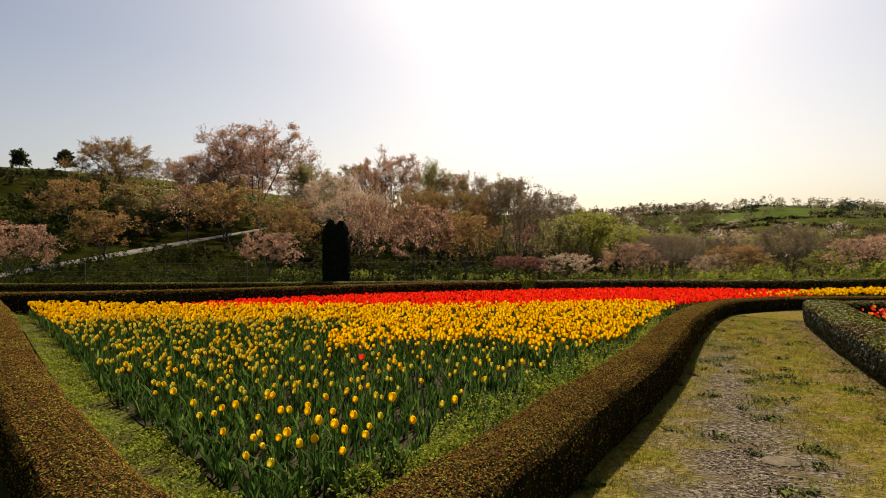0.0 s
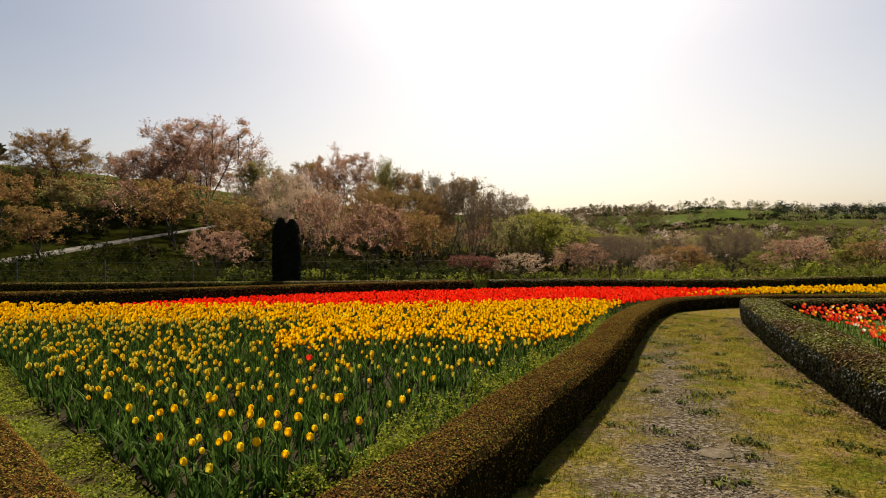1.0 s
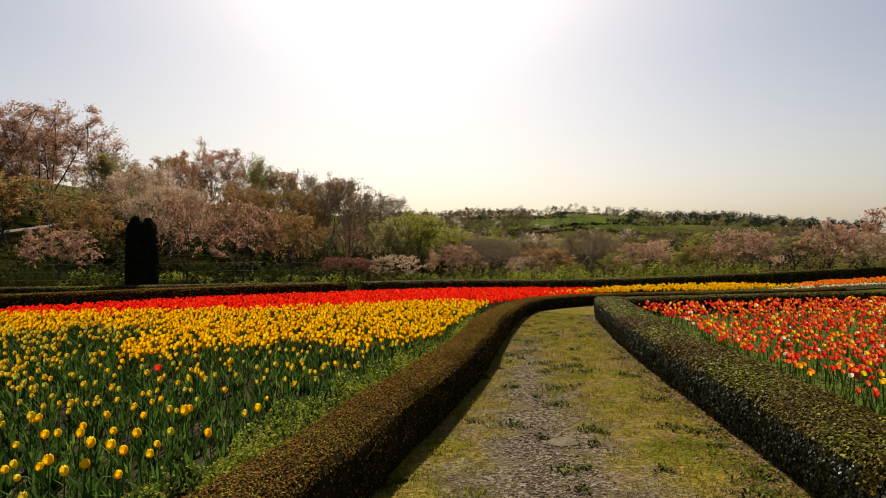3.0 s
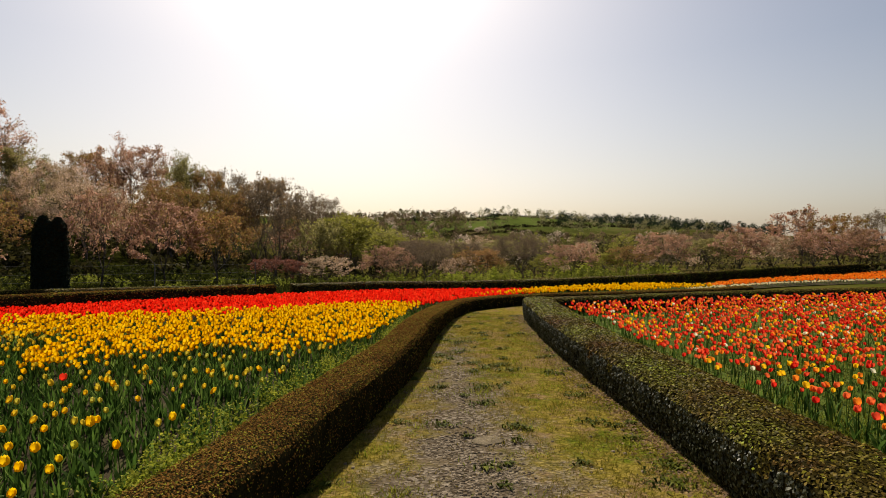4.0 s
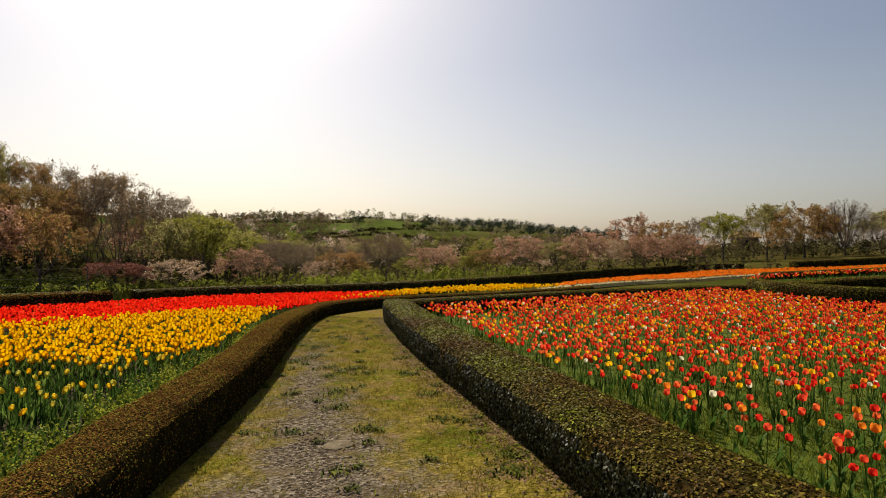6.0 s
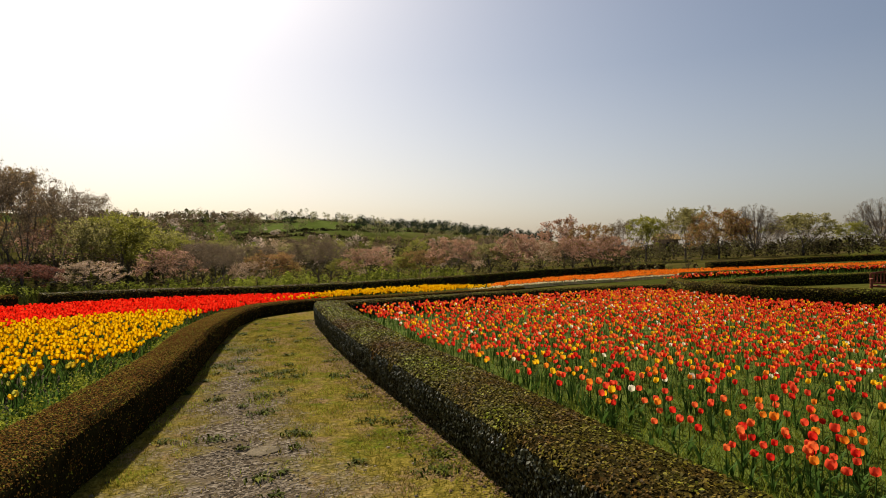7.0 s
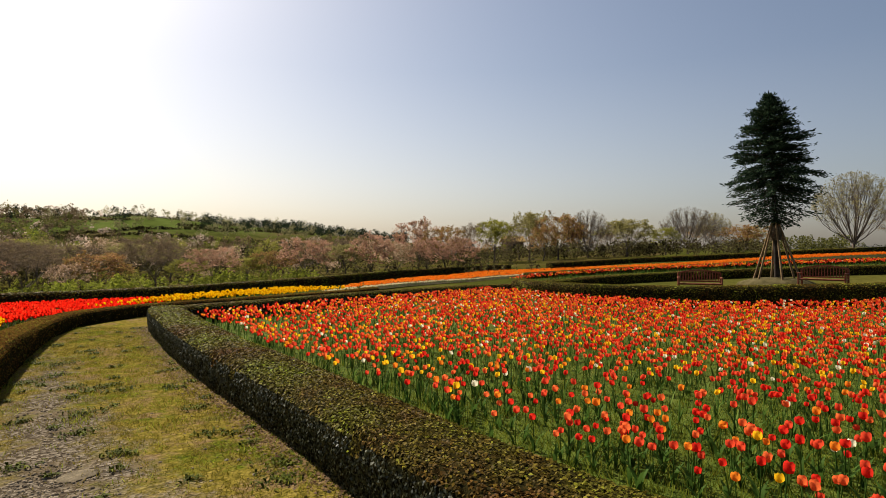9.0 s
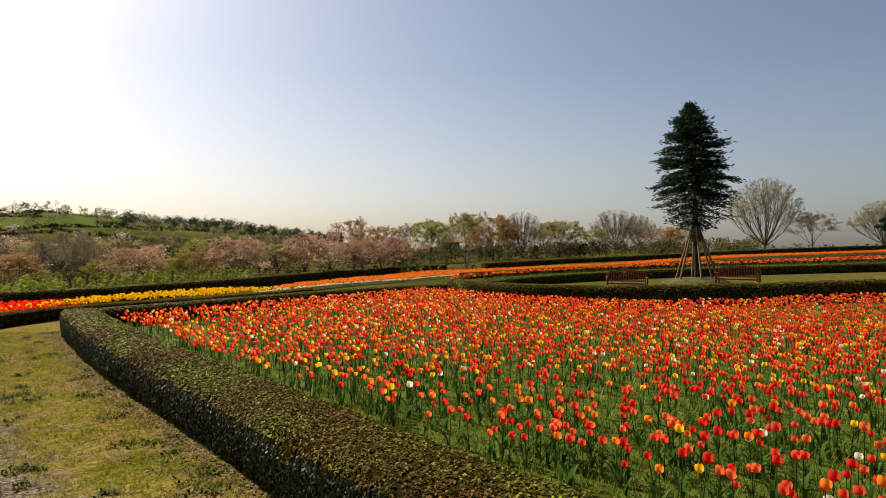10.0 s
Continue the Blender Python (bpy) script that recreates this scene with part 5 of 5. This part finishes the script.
tagged(new("leaf_litter", mesh_np("leaf_litter", v, f, LITTER)), "dry brown leaf litter along the hedge foot", "leaf litter", kind="stuff")


# ---- spruce with its stakes, and the benches ----
def spruce():
    x, y = polar(83.2, 27.0)
    gen = np.random.default_rng(5)
    t = tagged(new("spruce"), "tall dark spruce with a bare foot, held by stakes", "spruce tree")
    t.matrix_basis = pose(x, y, h(x, y) - 0.05)
    side = np.array([-math.cos(radians(82.9)), math.sin(radians(82.9)), 0])      # leans slightly

    def axis(z):
        return np.array([0, 0, z]) + side * 0.3 * (z / 7.9) ** 1.3

    zs = np.linspace(0, 8.0, 15)
    p = np.array([axis(z) for z in zs])
    r = np.interp(zs, [0, 0.4, 3, 8.0], [0.13, 0.1, 0.085, 0.012])
    v, f = tubes(p[:-1], p[1:], r[:-1], r[1:], 9)
    piece("trunk", mesh_np("spruce_trunk", v, f, rough_mat("spruce_bark", (0.018, 0.013, 0.01), (0.035, 0.027, 0.02), (0.06, 0.048, 0.038), 4, 40), True), t)
    p0, p1, r0, r1, cp, cd, cs = [], [], [], [], [], [], []
    for z in np.arange(2.75, 7.85, 0.2):
        reach = np.interp(z, [2.75, 3.3, 3.95, 4.8, 5.9, 6.9, 7.5, 7.9], [0.7, 1.3, 1.76, 1.68, 1.34, 0.74, 0.2, 0.02])
        n = 12 if z > 3.4 else 8
        for k in range(n):
            a = 2 * math.pi * (k + gen.uniform(-0.4, 0.4)) / n + z * 2.4
            length = reach * gen.uniform(0.72, 1.12)
            d = np.array([math.cos(a), math.sin(a), np.interp(z, [2.75, 4.8, 6.6, 7.8], [-0.34, -0.06, 0.25, 1.0]) + gen.normal(0, 0.1)])
            q = axis(z + gen.uniform(-0.1, 0.1))
            for j in range(3):
                e = q + d * length / 3 + np.array([0, 0, -0.03 * j])
                p0.append(q), p1.append(e), r0.append(0.022 - 0.006 * j), r1.append(0.016 - 0.005 * j)
                dense = 1.0 if z > 4.0 else 0.42
                m = int((48 if j else 18) * dense * (0.5 + length / 2) * np.interp(z, [7.0, 7.6], [1, 0.35]))
                u = gen.uniform(0, 1, (m, 1))
                cp.append(q + (e - q) * u + gen.normal(0, 0.1, (m, 3)) * np.array([1, 1, 0.4]))
                cd.append(np.tile(d / np.linalg.norm(d), (m, 1)) + gen.normal(0, 0.45, (m, 3)))
                q = e
    v, f = tubes(p0, p1, r0, r1, 3)
    piece("bough_work", mesh_np("spruce_branches", v, f, BARK, True), t, kind="stuff")
    cp, cd = np.concatenate(cp), np.concatenate(cd)
    cd /= np.linalg.norm(cd, axis=1, keepdims=True)
    nn = np.cross(cd, scatter_dirs(len(cd), gen))
    nn /= np.linalg.norm(nn, axis=1, keepdims=True) + 1e-9
    v, f = cards(cp, nn, gen.uniform(0.1, 0.24, len(cp)), 4.5, gen, along=cd)
    piece("crown", mesh_np("spruce_needles", v, f, NEEDLE), t, "dark green drooping needles")
    # burlap wrap where the stakes meet
    v, f = tubes(*(np.array(q) for q in ([axis(1.9), axis(2.25)], [axis(2.25), axis(2.5)], [0.2, 0.24], [0.24, 0.16])), 10)
    piece("wrap", mesh_np("burlap_wrap", v, f, rough_mat("burlap", (0.06, 0.04, 0.025), (0.1, 0.07, 0.04), (0.15, 0.11, 0.07), 8, 60), True), t, "brown burlap wrap")
    mound = tagged(new("mound"), "low earth mound with worn grass round the spruce", "mound", kind="structure")
    bm = bmesh.new()
    bmesh.ops.create_uvsphere(bm, u_segments=20, v_segments=10, radius=1.0)
    for w in bm.verts:
        w.co = Vector((w.co.x * 1.5, w.co.y * 1.5, max(w.co.z, -0.2) * 0.36 + 0.06 * noise.noise(w.co * 3)))
    part("earth", bm, rough_mat("worn_earth", (0.05, 0.042, 0.018), (0.085, 0.07, 0.03), (0.13, 0.105, 0.055), 3, 40, 1.0, 0.02, 0.8, 40), mound, "", True)
    mound.matrix_basis = pose(x, y, h(x, y))
    pole_mat = rough_mat("brown_stake_wood", (0.12, 0.075, 0.035), (0.2, 0.13, 0.065), (0.3, 0.2, 0.11), 3, 40)
    for k in range(6):
        a = math.radians(20 + 60 * k)
        foot = np.array([math.cos(a) * 0.95, math.sin(a) * 0.95, -0.02])
        top = axis(2.45) + np.array([math.cos(a) * 0.16, math.sin(a) * 0.16, 0])
        st = tagged(new("stake"), "round brown wooden stake leaning on the spruce", "stake", "stakes of the spruce")
        st.matrix_basis = pose(x, y, h(x, y))
        v, f = tubes([foot, (foot + top) / 2], [(foot + top) / 2, top + (top - foot) * 0.05], [0.045, 0.04], [0.04, 0.036], 8)
        piece("pole", mesh_np("stake_pole", v, f, pole_mat, True), st)


spruce()


def box(bm, x0, x1, y0, y1, z0, z1):
    vs = [bm.verts.new((x, y, z)) for z in (z0, z1) for x, y in ((x0, y0), (x1, y0), (x1, y1), (x0, y1))]
    for q in ((3, 2, 1, 0), (4, 5, 6, 7), (0, 1, 5, 4), (1, 2, 6, 5), (2, 3, 7, 6), (3, 0, 4, 7)):
        bm.faces.new([vs[k] for k in q])


def one_box(name, mat, parent, *dims, bevel=0.006):
    bm = bmesh.new()
    box(bm, *dims)
    bmesh.ops.bevel(bm, geom=bm.edges[:], offset=bevel, segments=1, affect="EDGES")
    return part(name, bm, mat, parent)


BENCH_WOOD = rough_mat("red_brown_bench_wood", (0.15, 0.042, 0.022), (0.23, 0.07, 0.036), (0.3, 0.11, 0.06), 6, 70, 0.6)


def bench():
    """A garden bench with an arched, slatted back; the front is towards -y."""
    b = tagged(new("bench"), "red-brown slatted wooden garden bench with arched back", "bench", "benches by the spruce")
    for x in (-0.76, 0.7):
        one_box("leg", BENCH_WOOD, b, x, x + 0.06, -0.27, -0.21, 0, 0.6)
        one_box("leg", BENCH_WOOD, b, x, x + 0.06, 0.21, 0.27, 0, 0.78)
        one_box("armrest", BENCH_WOOD, b, x - 0.01, x + 0.07, -0.3, 0.24, 0.6, 0.635)
    seat = one_box("seat_frame", BENCH_WOOD, b, -0.72, 0.72, -0.24, 0.2, 0.355, 0.389)
    for k in range(5):
        one_box("seat_slat", BENCH_WOOD, seat, -0.75, 0.75, -0.25 + 0.095 * k, -0.175 + 0.095 * k, 0.39, 0.415)
    one_box("rail", BENCH_WOOD, b, -0.7, 0.7, 0.22, 0.26, 0.45, 0.5)
    bm = bmesh.new()
    n = 16
    for k in range(n):
        xa, xb = -0.74 + 1.48 * k / n, -0.74 + 1.48 * (k + 1) / n
        za, zb = (0.75 + 0.11 * math.cos(max(-1, min(1, q / 0.74)) * math.pi / 2) for q in (xa, xb))
        vs = [bm.verts.new(p) for p in ((xa, 0.21, za), (xb, 0.21, zb), (xb, 0.27, zb), (xa, 0.27, za), (xa, 0.21, za + 0.06), (xb, 0.21, zb + 0.06), (xb, 0.27, zb + 0.06), (xa, 0.27, za + 0.06))]
        for q in ((3, 2, 1, 0), (4, 5, 6, 7), (0, 1, 5, 4), (2, 3, 7, 6)) + (((3, 0, 4, 7),) if k == 0 else ()) + (((1, 2, 6, 5),) if k == n - 1 else ()):
            bm.faces.new([vs[w] for w in q])
    bmesh.ops.remove_doubles(bm, verts=bm.verts[:], dist=1e-4)
    rail = part("top_rail", bm, BENCH_WOOD, b)
    for k in range(15):
        x = -0.65 + k * 1.3 / 14
        one_box("back_slat", BENCH_WOOD, rail, x - 0.018, x + 0.018, 0.232, 0.248, 0.48, 0.76 + 0.1 * math.cos(x / 0.7 * math.pi / 2), bevel=0.003)
    return b


x, y = polar(77.2, 23.6)
first = bench()
first.matrix_basis = pose(x, y, h(x, y), 0, 0, -72)
x, y = polar(86.5, 25.4)
copy_thing(first, pose(x, y, h(x, y), 0, 0, -98))


# ---- clipped cypress behind the hedge ----
def cypress():
    x, y = polar(-15.7, 21.6)
    gen = np.random.default_rng(9)
    t = tagged(new("cypress"), "dark columnar cypress with two tips", "cypress")
    t.matrix_basis = pose(x, y, h(x, y) - 0.05)
    pts, nrm = [], []
    for dx, tall, rad in ((-0.19, 2.68, 0.29), (0.2, 2.64, 0.29), (0.0, 2.4, 0.46)):
        zs = np.linspace(0, tall, 12)
        rr = rad * np.interp(zs / tall, [0, 0.1, 0.5, 0.8, 0.94, 1], [0.9, 1.0, 1.0, 0.9, 0.66, 0.15])
        a = np.arange(14) * 2 * np.pi / 14
        ring = np.stack([dx + 0.93 * rr[:, None] * np.cos(a), 0.93 * rr[:, None] * np.sin(a), np.repeat(zs[:, None], 14, 1)], -1).reshape(-1, 3)
        q, w = np.meshgrid(np.arange(11), np.arange(14), indexing="ij")
        skin = np.stack([q * 14 + w, q * 14 + (w + 1) % 14, (q + 1) * 14 + (w + 1) % 14, (q + 1) * 14 + w], -1).reshape(-1, 4)
        piece("stem", mesh_np("cypress_stem", ring, skin, HEDGE_BODY, True), t)
        n = 5200
        zz, a = gen.uniform(0, tall, n), gen.uniform(0, 6.283, n)
        ra = np.interp(zz, zs, rr) + gen.uniform(-0.04, 0.035, n)
        pts.append(np.stack([dx + ra * np.cos(a), ra * np.sin(a), zz], -1))
        nrm.append(np.stack([np.cos(a), np.sin(a), np.full(n, 0.3)], -1) + gen.normal(0, 0.5, (n, 3)))
    v, f = cards(np.concatenate(pts), np.concatenate(nrm), gen.uniform(0.05, 0.1, sum(map(len, pts))), 2.0, gen)
    piece("crown", mesh_np("cypress_needles", v, f, NEEDLE_BLACK), t)


cypress()


# ---- road up the slope, wire fence, clipped trees on the crest ----
road_line = resample([(-23.0, 22.2), (-23.7, 25.5), (-24.1, 30.3), (-24.1, 36.4), (-24.0, 44.1), (-24.0, 49.3), (-24.3, 56.0), (-25.2, 65.7)], 1.0)
tang = np.gradient(road_line, axis=0)
tang /= np.linalg.norm(tang, axis=1, keepdims=True)
side = np.stack([-tang[:, 1], tang[:, 0]], -1)
rows = []
for off, up in ((-0.5, -0.2), (-0.46, 0.0), (-0.4, 0.04), (0.4, 0.04), (0.46, 0.0), (0.5, -0.2)):
    q = road_line + side * off
    rows.append(np.stack([q[:, 0], q[:, 1], land(road_line[:, 0], road_line[:, 1]) + up], -1))
v = np.stack(rows, 1).reshape(-1, 3)
n = len(road_line)
f = np.array([(i * 6 + j, i * 6 + j + 1, (i + 1) * 6 + j + 1, (i + 1) * 6 + j) for i in range(n - 1) for j in range(5)])
CONCRETE = rough_mat("pale_concrete", (0.12, 0.108, 0.088), (0.17, 0.153, 0.128), (0.22, 0.2, 0.17), 0.6, 12, 0.9)
tagged(new("road", mesh_np("road", v, f, CONCRETE)), "pale concrete farm road climbing the wooded slope", "road", kind="structure")


def fence():
    steel = rough_mat("weathered_steel", (0.06, 0.055, 0.05), (0.1, 0.095, 0.09), (0.16, 0.155, 0.15), 5, 40, 0.8)
    t = tagged(new("fence"), "wire fence with thin steel posts behind the hedge", "fence")
    xs = np.arange(-19, 0.5, 3.2)
    ys = 21.4 + 0.02 * xs
    zs = land(xs, ys)
    for px, py, pz in zip(xs, ys, zs):
        v, f = tubes([[px, py, pz]], [[px, py, pz + 1.15]], [0.018], [0.018], 6)
        piece("post", mesh_np("fence_post", v, f, steel), t)
    for z in (0.55, 0.8, 1.08):
        p = np.stack([xs, ys, zs + z], -1)
        mid = (p[:-1] + p[1:]) / 2 - np.array([0, 0, 0.04])
        v, f = tubes(np.concatenate([p[:-1], mid]), np.concatenate([mid, p[1:]]), np.full(2 * len(mid), 0.0035), np.full(2 * len(mid), 0.0035), 4)
        piece("wire", mesh_np("fence_wire", v, f, steel), t)


fence()
POLLARD = tree_kind("small clipped tree on the hill crest", "tree", 71, 3.0, 0.6, 0.62, 3, 3, BARK, wood_mat("clipped_dark_leaves", [(0, (0.03, 0.035, 0.015)), (1, (0.08, 0.09, 0.035))]), 9, 0.14, 0.13, width=0.42)
for az, r, tall in ((-43.2, 104, 4.3), (-40.9, 104, 4.3), (-37.9, 100, 4.3)):
    x, y = polar(az, r)
    plant(POLLARD, x, y, tall / 3.0, az * 40)


# ---- small things on the path ----
def plantain(x, y, size, seed):
    gen = np.random.default_rng(seed)
    n = int(70 * size)
    a, d = gen.uniform(0, 6.3, n), gen.uniform(0, 0.16, n) * size
    pos = np.stack([x + d * np.cos(a) * 1.5, y + d * np.sin(a), np.full(n, h(x, y) + 0.006)], -1)
    v, f = stamp(blade_shape(0.055, 0.018, 1.2, 2), pos, gen.uniform(0, 6.3, n), gen.uniform(0.5, 1.3, n), gen.normal(0, 0.4, (n, 2)))
    return tagged(new("weed", mesh_np("weed_leaves", v, f, WEED_DARK)), "dark green weed clump in the gravel path", "weed", "weeds on the path", "stuff")


WEED_DARK = leaf_mat("dark_weeds", [(0, (0.03, 0.038, 0.004)), (0.6, (0.065, 0.078, 0.008)), (1, (0.13, 0.135, 0.018))], 0.35)
for k, (x, y, s) in enumerate(((2.63, 6.27, 1.15), (2.36, 5.6, 0.8), (3.05, 7.25, 0.9), (3.3, 7.35, 0.9), (2.78, 3.3, 1.0), (2.75, 8.3, 1.2), (3.1, 8.5, 0.9), (3.3, 7.0, 1.0), (3.5, 9.3, 1.2), (3.0, 3.55, 1.4), (3.2, 9.9, 1.1), (3.75, 6.6, 0.8), (3.45, 5.6, 0.8),
                              (3.15, 11.5, 1.2), (4.2, 10.2, 1.0), (1.7, 5.05, 0.7), (3.05, 4.7, 0.7), (3.6, 11.0, 1.0), (1.2, 3.3, 0.9), (2.95, 7.6, 0.9))):
    plantain(x, y, s, 100 + k)
gen = np.random.default_rng(88)
x, y = fill(PATH_NEAR, 2.2, gen)
for k, (px, py) in enumerate(zip(x, y)):
    plantain(px, py, gen.uniform(0.2, 0.55), 200 + k)
bm = bmesh.new()
bmesh.ops.create_uvsphere(bm, u_segments=18, v_segments=8, radius=1.0)
for w in bm.verts:
    w.co = Vector((w.co.x * 0.15, w.co.y * 0.11, w.co.z * 0.007)) * (1 + 0.15 * noise.noise(w.co * 1.7))
stone = part("stone", bm, rough_mat("sandy_stone", (0.09, 0.068, 0.038), (0.13, 0.1, 0.058), (0.18, 0.14, 0.085), 9, 60), None, "flat sandy stone sunk in the gravel", True)
stone.matrix_basis = pose(1.93, 4.53, 0.006)
tagged(stone, category="stone")


# ---- parked vehicles and a hut beyond the field ----
PAINT_WHITE = rough_mat("pale_car_paint", (0.4, 0.41, 0.42), (0.45, 0.46, 0.47), (0.5, 0.51, 0.52), 2, 20, 0.6, 0.2)
TYRE = rough_mat("black_rubber", (0.015, 0.015, 0.015), (0.02, 0.02, 0.02), (0.03, 0.03, 0.03), 5, 50, 0.9)
GLASS_DARK = rough_mat("dark_car_glass", (0.02, 0.025, 0.03), (0.03, 0.035, 0.04), (0.04, 0.045, 0.05), 5, 50, 0.1, 0.5)


def car(length, height):
    t = tagged(new("car"), "pale grey parked car beyond the tulip field", "car", "cars beyond the field")
    w = 0.82
    bm = bmesh.new()
    prof = [(-0.5, 0.3), (-0.5, 0.62), (-0.36, 0.66), (-0.24, 1.0), (0.3, 1.0), (0.46, 0.64), (0.5, 0.55), (0.5, 0.3)]
    sides = [[bm.verts.new((px * length, s * w * (0.82 if pz > 0.8 else 1), pz * height)) for px, pz in prof] for s in (-1, 1)]
    bm.faces.new(sides[0])
    bm.faces.new(sides[1][::-1])
    for k in range(len(prof)):
        q = (k + 1) % len(prof)
        bm.faces.new((sides[0][q], sides[0][k], sides[1][k], sides[1][q]))
    bmesh.ops.recalc_face_normals(bm, faces=bm.faces[:])
    bmesh.ops.bevel(bm, geom=bm.edges[:], offset=0.04, segments=2, affect="EDGES")
    part("body", bm, PAINT_WHITE, t, "", True)
    for s in (-1, 1):
        bm = bmesh.new()
        box(bm, -0.22 * length, 0.29 * length, s * w * 0.9 - 0.02, s * w * 0.9 + 0.02, height * 0.7, height * 0.93)
        part("window", bm, GLASS_DARK, t)
        for px in (-0.31, 0.3):
            v, f = tubes([[px * length, s * 0.82 - 0.1, 0.3], [px * length, s * 0.82 + 0.1, 0.3]], [[px * length, s * 0.82 + 0.1, 0.3], [px * length, s * 0.82 + 0.101, 0.3]], [0.3, 0.3], [0.3, 0.02], 14)
            wheel = piece("wheel", mesh_np("car_wheel", v, f, TYRE), t)
            v, f = tubes([[px * length, s * 0.93 - 0.012, 0.3]], [[px * length, s * 0.93 + 0.012, 0.3]], [0.18], [0.16], 14)
            piece("rim", mesh_np("car_rim", v, f, PAINT_WHITE), wheel)
    return t


for az, r, turn, ln, ht in ((52.0, 92, 80, 3.4, 1.7), (53.6, 94, 86, 3.4, 1.7), (58.0, 106, 84, 4.0, 1.3)):
    x, y = polar(az, r)
    car(ln, ht).matrix_basis = pose(x, y, h(x, y), 0, 0, turn - az)
x, y = polar(59.7, 104)
hut = tagged(new("hut"), "small wooden hut with an ochre roof among the trees", "hut")
hut.matrix_basis = pose(x, y, h(x, y), 0, 0, -40)
PLANK = rough_mat("brown_planks", (0.1, 0.06, 0.03), (0.16, 0.1, 0.05), (0.22, 0.15, 0.08), 2, 20)
OCHRE = rough_mat("ochre_roof", (0.3, 0.17, 0.05), (0.38, 0.23, 0.08), (0.45, 0.3, 0.12), 2, 20)
one_box("wall", PLANK, hut, -1.6, 1.6, -1.3, 1.3, 0, 2.2, bevel=0.02)
hut_door = one_box("door", TYRE, hut, -0.4, 0.4, -1.34, -1.29, 0.02, 1.95, bevel=0.005)
one_box("handle", PLANK, hut_door, 0.26, 0.34, -1.37, -1.335, 0.98, 1.02, bevel=0.003)
bm = bmesh.new()
ends = [[bm.verts.new((px, py, pz)) for py, pz in ((-1.7, 2.15), (0, 3.1), (1.7, 2.15), (1.7, 2.3), (0, 3.26), (-1.7, 2.3))] for px in (-1.95, 1.95)]
bm.faces.new(ends[0])
bm.faces.new(ends[1][::-1])
for k in range(6):
    bm.faces.new((ends[0][(k + 1) % 6], ends[0][k], ends[1][k], ends[1][(k + 1) % 6]))
bmesh.ops.recalc_face_normals(bm, faces=bm.faces[:])
part("roof", bm, OCHRE, hut)
